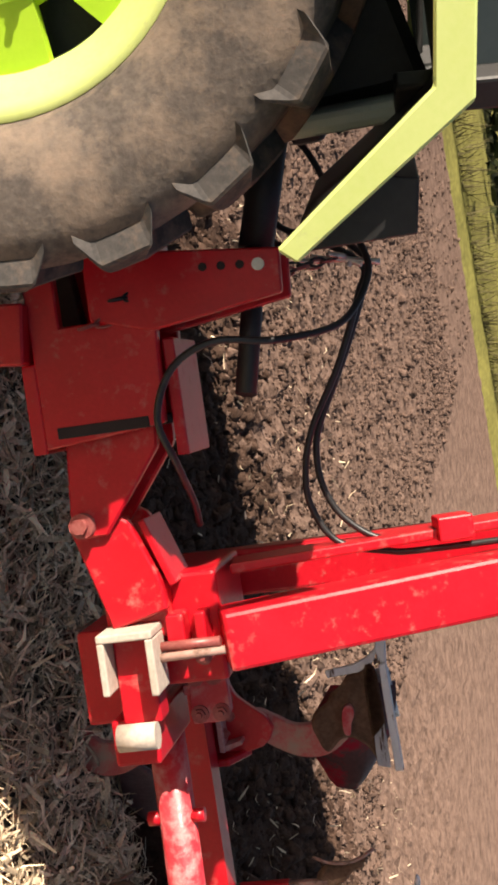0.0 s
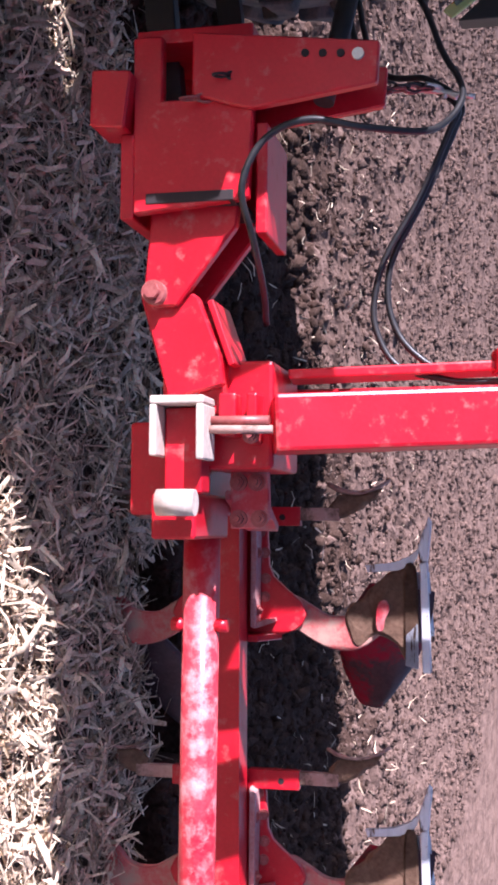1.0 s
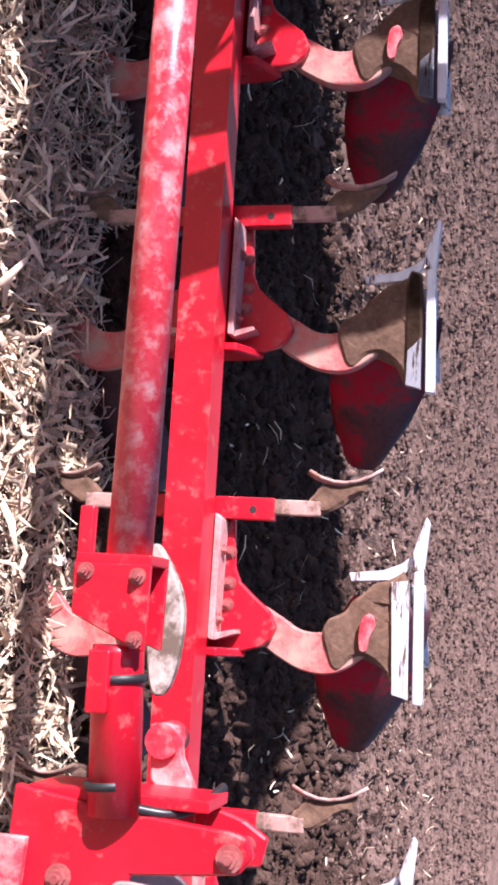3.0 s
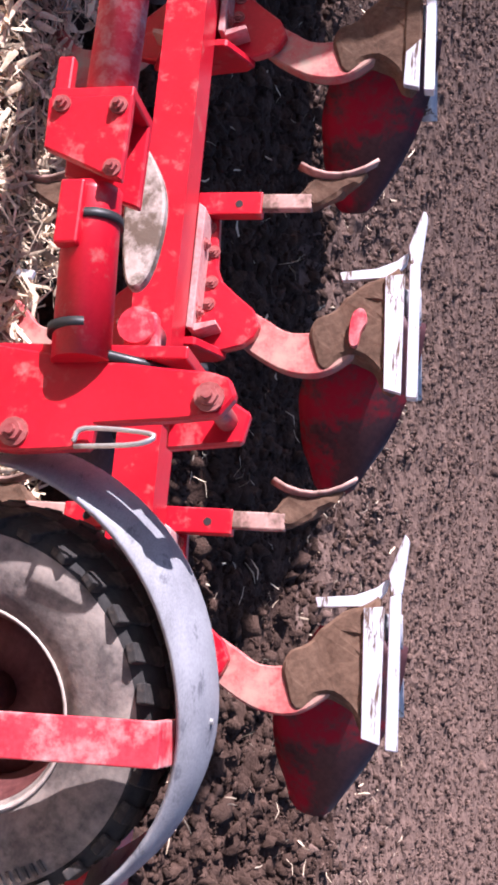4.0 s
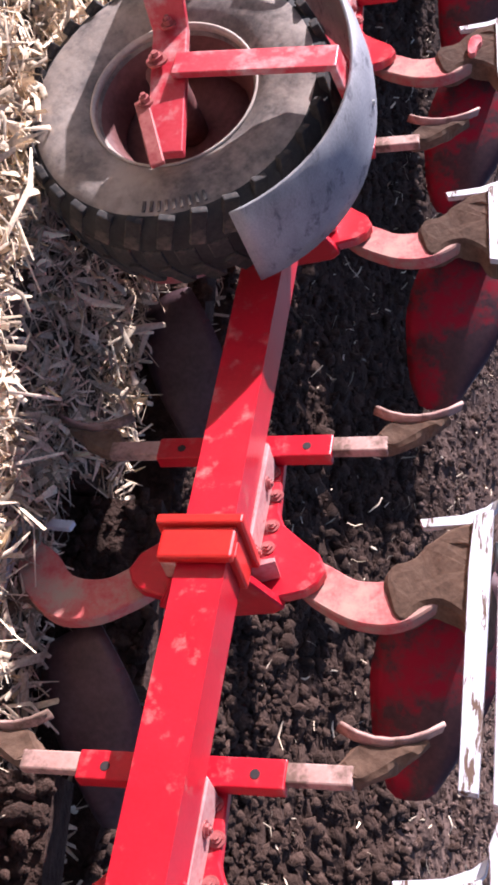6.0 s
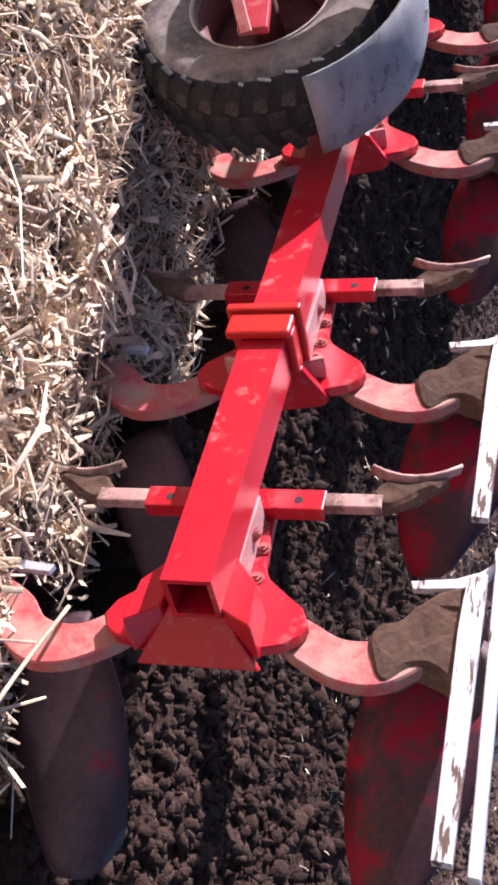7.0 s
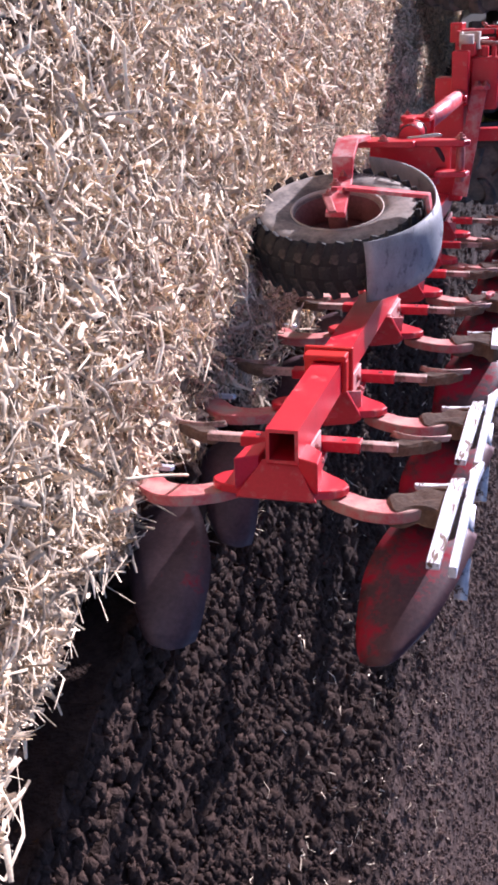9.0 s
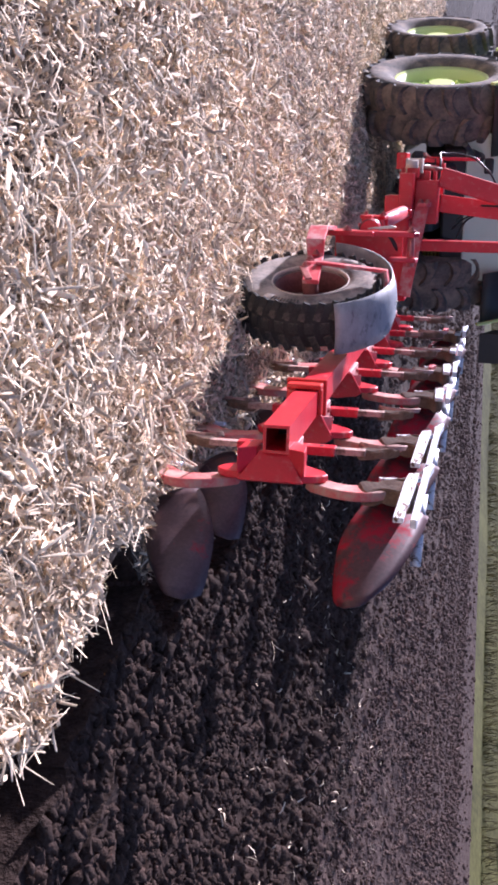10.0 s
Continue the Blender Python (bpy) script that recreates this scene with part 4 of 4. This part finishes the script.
        plate(bm, [(-3.9, 0.60), (-3.70, 1.0), (-3.2, 1.09), (-2.67, 1.04), (-2.45, 1.01), (-2.18, 0.60), (-2.215, 0.56), (-2.49, 0.93), (-2.68, 0.955), (-3.2, 1.0), (-3.62, 0.90), (-3.8, 0.56)], *ys, bevel=0.006)
        part("guard_edge", bm, LIME_PALE, guard, "pale lime edge strip of the mudguard")
        bm = B()
        plate(bm, [(-2.32, 0.80), (-2.18, 0.62), (-2.18, 0.86), (-2.30, 0.88)], ys[0] + 0.12, ys[0] + 0.5, bevel=0.004)
        part("flap", bm, BLACK, guard)
    # linkage
    bm = B()
    for y in (-0.45, 0.38):
        bar(bm, (-2.9, y, -0.25), (-1.75, y * 1.2 - 0.3, -0.12), 0.06, 0.09)
        bar(bm, (-2.6, y, 0.55), (-2.2, y * 1.1 - 0.1, -0.2), 0.05, 0.05)
    part("lower_link", bm, BLACK, tractor)
    bm = B()
    tube(bm, [(-2.45, -0.60, 0.52), (-2.1, -0.75, 0.42)], 0.05, 14)
    tube(bm, [(-2.1, -0.75, 0.42), (-1.75, -0.95, 0.35)], 0.03, 12)
    part("lift_rod", bm, BLACK, tractor)
    bm = B()
    box(bm, -2.40, -2.34, -0.62, -0.45, 0.55, 0.65, 0.02)
    part("tail_light", bm, BLACK, tractor)


build_tractor()

# ---- the ground ----
WALLS = [0.02 - 0.292 * x for x in BODIES]                 # land side of each furrow
WALLS[5] = -1.58
TOPS = [0.34] + WALLS[:5]
TIPS = [x * math.cos(radians(YAW)) + 0.1 for x in BODIES]  # where each body cuts, at 0 s
DEEP = -0.24
END_T = 10.0


def wave(x, y, s, seed=0.0):
    return noise.noise(V(x * s, y * s, seed))


def edge_shift(x, y):
    """How far the far side of the field is drawn in: its edge closes on the furrows ahead."""
    k = min(1.0, max(0.0, (y - 8.0) / 12.8))
    return (max(9.5, min(17.5, 16.3 + 0.155 * x)) - 20.8) * k * k * (3 - 2 * k)


def ground_z(x, y):
    z = 0.0
    if y > TOPS[0]:
        near = max(0.0, 1 - (y - TOPS[0]) / 9)
        z = 0.02 + (0.015 + 0.05 * near) * wave(x, y, 4.0) + (0.012 + 0.045 * near) * wave(x, y, 11.0, 3.0) + 0.02 * math.sin(y * 9 + wave(x, y, 0.7) * 1.5) * (0.25 + near)
    elif y > WALLS[5]:
        z = DEEP + 0.02 * wave(x, y, 7.0)
    else:
        z = 0.04 + 0.02 * wave(x, y, 3.0) + 0.012 * wave(x, y, 14.0, 2.0)
    return z


def cuts(lo, hi, fine_lo, fine_hi, step, grow=1.18):
    out, v, s = [], fine_lo, step
    while v <= fine_hi:
        out.append(v)
        v += step
    s = step
    while v < hi:
        s *= grow
        v += s
        out.append(v)
    v, s, low = fine_lo, step, []
    while v > lo:
        s *= grow
        v -= s
        low.append(v)
    return low[::-1] + out


def build_ground():
    xs = cuts(-900, 300, -15.0, 7.0, 0.07)
    ys = sorted([y for y in cuts(-250, 20.8, -2.2, 7.0, 0.06, 1.1) if y < 20.8 and all(abs(y - w) > 0.025 for w in (TOPS[0], WALLS[5]))] + [WALLS[5] - 0.012, WALLS[5] + 0.012, TOPS[0] - 0.012, TOPS[0] + 0.012, 20.8, 21.3, 22.7, 25, 32, 40, 60, 120, 400, 900])
    verts, faces, mats = [], [], []
    for x in xs:
        for y in ys:
            if y <= 20.8:
                z = ground_z(x, y)
            else:
                z = min(0.5, (y - 20.8) * 0.25) + 0.05 * wave(x, y, 0.4)
            verts.append((x, y + edge_shift(x, y), z))
    n = len(ys)
    for i in range(len(xs) - 1):
        for j in range(n - 1):
            faces.append((i * n + j, (i + 1) * n + j, (i + 1) * n + j + 1, i * n + j + 1))
            y = (ys[j] + ys[j + 1]) / 2
            mats.append(0 if y < WALLS[5] - 0.02 else 1 if y < 3.0 + 1.6 * wave(xs[i], y, 1.1) + 0.8 * wave(xs[i], y, 4.0) else 2 if y < 20.9 else 3)
    me = rowed_mesh("ground", verts, faces, STUBBLE_SOIL)
    for m in (SOIL, SOIL_DRY, GRASS):
        me.materials.append(m)
    me.polygons.foreach_set("material_index", mats)
    tagged(new("ground", me), "harvested maize field, part ploughed dark loam, grass verge beyond", "field", kind="structure")


build_ground()
rng = np.random.default_rng(4)
LAND = WALLS[5]


def straw_arrays(n, x0, x1, y0, y1, z, length=(0.05, 0.20), width=(0.0025, 0.0145), lift=0.45, top=0.07):
    """Bent leaf strips and split stalks: four points a section, three sections."""
    c = np.stack([rng.uniform(x0, x1, n), rng.uniform(y0, y1, n), np.full(n, z) + rng.uniform(0.0, top, n)], 1)
    if abs(y1 - LAND) < 0.1:
        c[:, 1] += np.where(c[:, 1] > LAND - 0.3, 0.06 * np.sin(c[:, 0] * 4.1) + 0.05 * np.sin(c[:, 0] * 9.7 + 1) + rng.normal(0, 0.03, n), 0)
    yaw, pit = rng.uniform(0, 2 * np.pi, n), rng.normal(0, lift, n)
    L, W = rng.uniform(*length, n) * rng.uniform(0.4, 1.3, n), width[0] + (width[1] - width[0]) * rng.uniform(0, 1, n) ** 2
    d = np.stack([np.cos(yaw) * np.cos(pit), np.sin(yaw) * np.cos(pit), np.sin(pit)], 1)
    roll = rng.uniform(-0.9, 0.9, n)
    s = np.stack([-np.sin(yaw), np.cos(yaw), np.zeros(n)], 1)
    u = np.cross(d, s)
    s2 = s * np.cos(roll)[:, None] + u * np.sin(roll)[:, None]
    u2 = np.cross(d, s2)
    bend = np.clip(rng.normal(0, 0.22, n), -0.28, 0.28) * L
    pts = []
    for t in (-0.5, 0.0, 0.5):
        mid = c + d * (t * L)[:, None] + u2 * ((0.25 - t * t) * 4 * bend)[:, None]
        w = W * {-0.5: 0.7, 0.0: 1.0, 0.5: 0.35}[t]
        pts += [mid - s2 * w[:, None], mid + u2 * (W * 0.35)[:, None], mid + s2 * w[:, None]]
    v = np.stack(pts, 1)
    v[:, :, 2] = np.maximum(v[:, :, 2], z - 0.02)
    base = np.arange(n)[:, None, None] * 9
    f = np.array([(0, 1, 4, 3), (1, 2, 5, 4), (3, 4, 7, 6), (4, 5, 8, 7)])[None] + base
    return v.reshape(-1, 3), f.reshape(-1, 4)


def fast_mesh(name, verts, quads, mat, smooth=False):
    me = bpy.data.meshes.new(name)
    k = quads.shape[1]
    me.vertices.add(len(verts))
    me.vertices.foreach_set("co", np.asarray(verts, np.float32).ravel())
    me.loops.add(quads.size)
    me.loops.foreach_set("vertex_index", quads.astype(np.int32).ravel())
    me.polygons.add(len(quads))
    me.polygons.foreach_set("loop_start", np.arange(0, quads.size, k, dtype=np.int32))
    me.polygons.foreach_set("loop_total", np.full(len(quads), k, dtype=np.int32))
    me.update(calc_edges=True)
    me.validate()
    me.materials.append(mat)
    return me


ICO = B()
bmesh.ops.create_icosphere(ICO, subdivisions=1, radius=1)
ICO_V = np.array([v.co[:] for v in ICO.verts])
ICO_F = np.array([[v.index for v in f.verts] for f in ICO.faces])
ICO.free()
SHAPE = (ICO_V, ICO_F)


OCT_V = np.array([(1, 0, 0), (-1, 0, 0), (0, 1, 0), (0, -1, 0), (0, 0, 1), (0, 0, -1)], float)
OCT_F = np.array([(0, 2, 4), (2, 1, 4), (1, 3, 4), (3, 0, 4), (2, 0, 5), (1, 2, 5), (3, 1, 5), (0, 3, 5)])


def clod_arrays(c, r, shape=None):
    ICO_V, ICO_F = shape or SHAPE
    n = len(c)
    k = len(ICO_V)
    jit = rng.uniform(0.42, 1.35, (n, k, 1))
    sq = rng.uniform(0.45, 1.35, (n, 1, 3))
    q = rng.normal(0, 1, (n, 4))
    q /= np.linalg.norm(q, axis=1)[:, None]
    a, b, d, e = q.T
    turn = np.stack([1 - 2 * (d * d + e * e), 2 * (b * d - a * e), 2 * (b * e + a * d), 2 * (b * d + a * e), 1 - 2 * (b * b + e * e), 2 * (d * e - a * b), 2 * (b * e - a * d), 2 * (d * e + a * b), 1 - 2 * (b * b + d * d)], 1).reshape(n, 3, 3)
    v = np.einsum("nij,nkj->nki", turn, ICO_V[None] * jit * sq) * r[:, None, None] + c[:, None]
    f = ICO_F[None] + np.arange(n)[:, None, None] * k
    return v.reshape(-1, 3), f.reshape(-1, 3)


def join(parts):
    vs, fs, at = [], [], 0
    for v, f in parts:
        vs.append(v)
        fs.append(f + at)
        at += len(v)
    return np.concatenate(vs), np.concatenate(fs)


straws = join([
    straw_arrays(70000, -13.0, 2.5, -3.3, LAND - 0.07, 0.05),
    straw_arrays(9000, -13.0, 2.5, LAND - 0.30, LAND - 0.08, 0.03, lift=0.6, top=0.08),
    straw_arrays(32000, -24.0, -13.0, -5.0, LAND, 0.05),
    straw_arrays(22000, -46.0, -24.0, -12.0, LAND, 0.05, (0.08, 0.22), (0.006, 0.02)),
    straw_arrays(24000, -13.0, -4.2, -5.2, -3.3, 0.05),
    straw_arrays(8000, -4.2, 2.5, -4.2, -3.3, 0.05),
    straw_arrays(18000, -13.0, 8.0, -10.0, -4.2, 0.05, (0.08, 0.24), (0.006, 0.02)),
    straw_arrays(6000, 2.5, 8.0, -4.2, LAND, 0.05),
    straw_arrays(1800, -13.0, 2.0, -3.3, LAND, 0.08, (0.2, 0.4), (0.004, 0.009), 0.25),
])
tagged(new("straw_litter", fast_mesh("straw_litter", *straws, STRAW)), "pale chopped maize straw lying on the stubble", "straw", kind="stuff")


def scatter(n, x0, x1, y0, y1, lo, hi, dz=0.0, shape=None):
    x, y = rng.uniform(x0, x1, n), rng.uniform(y0, y1, n)
    r = lo * (hi / lo) ** (rng.uniform(0, 1, n) ** 3.2)
    z = np.array([ground_z(a, b) for a, b in zip(x, y)]) + dz + r * 0.05
    y = y + np.array([edge_shift(a, b) for a, b in zip(x, y)])
    return clod_arrays(np.stack([x, y, z], 1), r, shape)


fresh = join([
    scatter(36000, -15.0, 4.0, TOPS[0], 2.8, 0.009, 0.065),
    scatter(5000, -17.0, 4.0, 2.0, 4.4, 0.010, 0.045),
    scatter(5000, -13.0, 5.0, WALLS[5] + 0.02, TOPS[0], 0.008, 0.035),
])
tagged(new("fresh_clods", fast_mesh("fresh_clods", *fresh, CLOD)), "crumbly dark loam clods on freshly ploughed land", "soil", kind="stuff")
OCT = (OCT_V, OCT_F)
dry = join([
    scatter(13000, -14.0, 4.0, 2.4, 4.2, 0.010, 0.045, shape=OCT),
    scatter(36000, -18.0, 3.5, 3.6, 8.0, 0.013, 0.05, shape=OCT),
    scatter(18000, -32.0, -14.0, 0.4, 9.0, 0.028, 0.075, shape=OCT),
    scatter(32000, -28.0, 3.0, 8.0, 15.0, 0.018, 0.055, shape=OCT),
    scatter(15000, -70.0, 3.0, 6.0, 20.6, 0.03, 0.08, shape=OCT),
])
tagged(new("dry_clods", fast_mesh("dry_clods", *dry, CLOD_DRY)), "drier brown loam clods of earlier ploughing", "soil", kind="stuff")
bits = straw_arrays(1300, -13.0, 5.0, TOPS[0], 5.0, 0.06, (0.03, 0.12), (0.003, 0.007), 0.5)
tagged(new("straw_bits", fast_mesh("straw_bits", *bits, STRAW)), "scattered straw bits among the clods", "straw", kind="stuff")


# furrow slices: blocks of land that the plough bodies turn over
SLICE = 0.6


def slice_mesh(width, length, seed, turned):
    """A block of earth about its own middle: straw on its top, broken soil beneath."""
    r = np.random.default_rng(seed)
    nx, ny = max(10, int(length * 14)), 6
    verts, faces = [], []
    h = -DEEP
    for side in (0, 1):
        for i in range(nx + 1):
            for j in range(ny + 1):
                x, y = (i / nx - 0.5) * length, (j / ny - 0.5) * width
                n = noise.noise(V(x * 9 + seed, y * 9, side * 7))
                z = (h / 2 + 0.004 * n - 0.006) if side == 0 else (-h / 2 - 0.045 * n - 0.01)
                verts.append((x + (0.02 * n if side and not i in (0, nx) else 0), y, z))
    k = ny + 1
    m = (nx + 1) * k
    for i in range(nx):
        for j in range(ny):
            faces.append((i * k + j, (i + 1) * k + j, (i + 1) * k + j + 1, i * k + j + 1))
            faces.append((m + i * k + j, m + i * k + j + 1, m + (i + 1) * k + j + 1, m + (i + 1) * k + j))
    for i in range(nx):
        for j in (0, ny):
            faces.append((i * k + j, m + i * k + j, m + (i + 1) * k + j, (i + 1) * k + j))
    for j in range(ny):
        for i in (0, nx):
            faces.append((i * k + j, i * k + j + 1, m + i * k + j + 1, m + i * k + j))
    n = int(240 * length) if length < 2 or turned else 8
    c = np.stack([r.uniform(-length / 2, length / 2, n), r.uniform(-width / 2, width / 2, n), np.full(n, -h / 2 - 0.015)], 1)
    cv, cf = clod_arrays(c, 0.012 * (3.6 ** r.uniform(0, 1, n)))
    sv, sf = straw_arrays(int(2000 * length * width) if length < 2 else 20 if turned else int(1500 * length * width), -length / 2, length / 2, -width / 2, width / 2, h / 2 - 0.01)
    me = bpy.data.meshes.new("earth")
    me.from_pydata(verts, [], faces)
    for mat in (SOIL, STUBBLE_SOIL):
        me.materials.append(mat)
    me.polygons.foreach_set("material_index", [1 if q < 2 * nx * ny and q % 2 == 0 else 0 for q in range(len(faces))])
    return me, fast_mesh("crumb", cv, cf, CLOD), fast_mesh("straw", sv, sf, STRAW)


def slice_thing(name, meshes, m, label, group="", kind=""):
    ob = tagged(new(name), label, "soil", group, kind)
    ob.matrix_basis = m
    part("earth", meshes[0], None, ob)
    for part_name, me in zip(("crumb", "straw"), meshes[1:]):
        tagged(part(part_name, me, None, ob), kind="stuff")
    return ob


SLICES = []


def build_slices():
    for k in range(6):
        y0, y1 = WALLS[k], TOPS[k]
        w = y1 - y0
        mid = (y0 + y1) / 2
        kinds = [slice_mesh(w - 0.004, SLICE - 0.004, 10 * k + q, False) for q in range(3)]
        a, b = TIPS[k] - SPEED * END_T - 1.0, TIPS[k] + 0.2
        n = math.ceil((b - a) / SLICE)
        for i in range(n):
            x = b - (i + 0.5) * SLICE
            ob = slice_thing("furrow_slice", kinds[i % 3], pose(x, mid, DEEP / 2), "slice of stubble land turned over by the plough", "furrow slices")
            SLICES.append((ob, x, mid, w, (TIPS[k] - x) / SPEED))
        # land ahead, and land already turned
        far = b - n * SLICE
        me = slice_mesh(w - 0.004, 6.0, 90 + k, False)
        for q in range(4):
            slice_thing("land_strip", me, pose(far - 3.0 - 6 * q, mid, DEEP / 2), "unploughed strip of stubble land", kind="structure")
        me = slice_mesh(w - 0.004, 6.0, 70 + k, True)
        for q in range(2):
            slice_thing("turned_strip", me, pose(b + 3.0 + 6 * q, mid + w, DEEP / 2 + 0.03, 180, 0, 0), "turned strip of dark ploughed soil", kind="structure")


build_slices()

# ---- distance ----
def build_distance():
    n = 26000
    c = np.stack([rng.uniform(-140, 40, n), 21.4 + rng.uniform(0, 1, n) ** 2 * 3.0, np.full(n, 0.15)], 1)
    c[:, 1] += [edge_shift(q, 21) for q in c[:, 0]]
    h = rng.uniform(0.15, 0.55, n)
    a = rng.uniform(0, np.pi, n)
    w = 0.012
    d = np.stack([np.cos(a) * w, np.sin(a) * w, 0 * a], 1)
    lean = rng.normal(0, 0.12, (n, 3)) * [1, 1, 0]
    top = c + np.stack([0 * h, 0 * h, h], 1) + lean
    v = np.stack([c - d, c + d, top + d * 0.2, top - d * 0.2], 1).reshape(-1, 3)
    f = np.arange(n * 4).reshape(-1, 4)
    tagged(new("verge_grass", fast_mesh("verge_grass", v, f, REED)), "tall dry grass along the field edge", "grass", kind="stuff")
    m = 26000
    x = rng.uniform(-160, 60, m)
    tall = 1.9 + 1.3 * np.array([wave(q, 0, 0.12, 5.0) + 0.5 * wave(q, 0, 0.5, 9.0) for q in x])
    z = rng.uniform(0, 1, m) * tall + 0.5
    c = np.stack([x, 24.2 + rng.normal(0, 0.7, m) + np.array([edge_shift(q, 27) for q in x]), z], 1)
    p = rng.normal(0, 0.13, (m, 4, 3)) + c[:, None]
    tagged(new("hedge", fast_mesh("hedge", p.reshape(-1, 3), np.arange(m * 4).reshape(-1, 4), LEAF)), "dark hedge row far behind the meadow", "hedge", kind="stuff")


build_distance()


# ---- what moves ----
def motions():
    walk(plough, [(t, plough_pose(t)) for t in (0.0, 2.5, 5.0, 7.5, END_T)])
    walk(tractor, [(t, tractor_pose(t)) for t in (0.0, 0.15, 0.3, 0.45, 0.6, 2.5, 5.0, 7.5, END_T)])
    steps = [k * 0.25 for k in range(41)]
    walk(depth_wheel, [(t, WHEEL_AT @ Matrix.Rotation(-SPEED / 0.455 * t, 4, "Y")) for t in steps])
    for wheel, spot, R, far in WHEELS:
        turn = Matrix.Rotation(math.pi, 4, "Z") if far else Matrix.Identity(4)
        walk(wheel, [(t, Matrix.Translation(spot) @ Matrix.Rotation(-SPEED / R * t, 4, "Y") @ turn) for t in steps])
    for ob, x, mid, w, when in SLICES:
        rows = []
        flat, over = pose(x, mid, DEEP / 2), pose(x + 0.03, mid + w, DEEP / 2 + 0.035, -180 + (x * 37 % 7) - 3, 0, 0)
        if when <= 0:
            rows = [(0.0, over), (END_T, over)]
        elif when - 0.32 >= END_T - 0.5:
            rows = [(0.0, flat), (END_T, flat)]
        else:
            a = max(0.05, when - 0.32)
            rows = [(0.0, flat), (a, flat), (a + 0.12, pose(x, mid + w * 0.35, DEEP / 2 + 0.06, -70, 0, 0)), (a + 0.26, pose(x + 0.02, mid + w * 0.75, DEEP / 2 + 0.07, -135, 0, 0)), (a + 0.42, over), (END_T, over)]
            if a + 0.42 >= END_T:
                rows = [(0.0, flat), (END_T, flat)]
        walk(ob, rows)


motions()
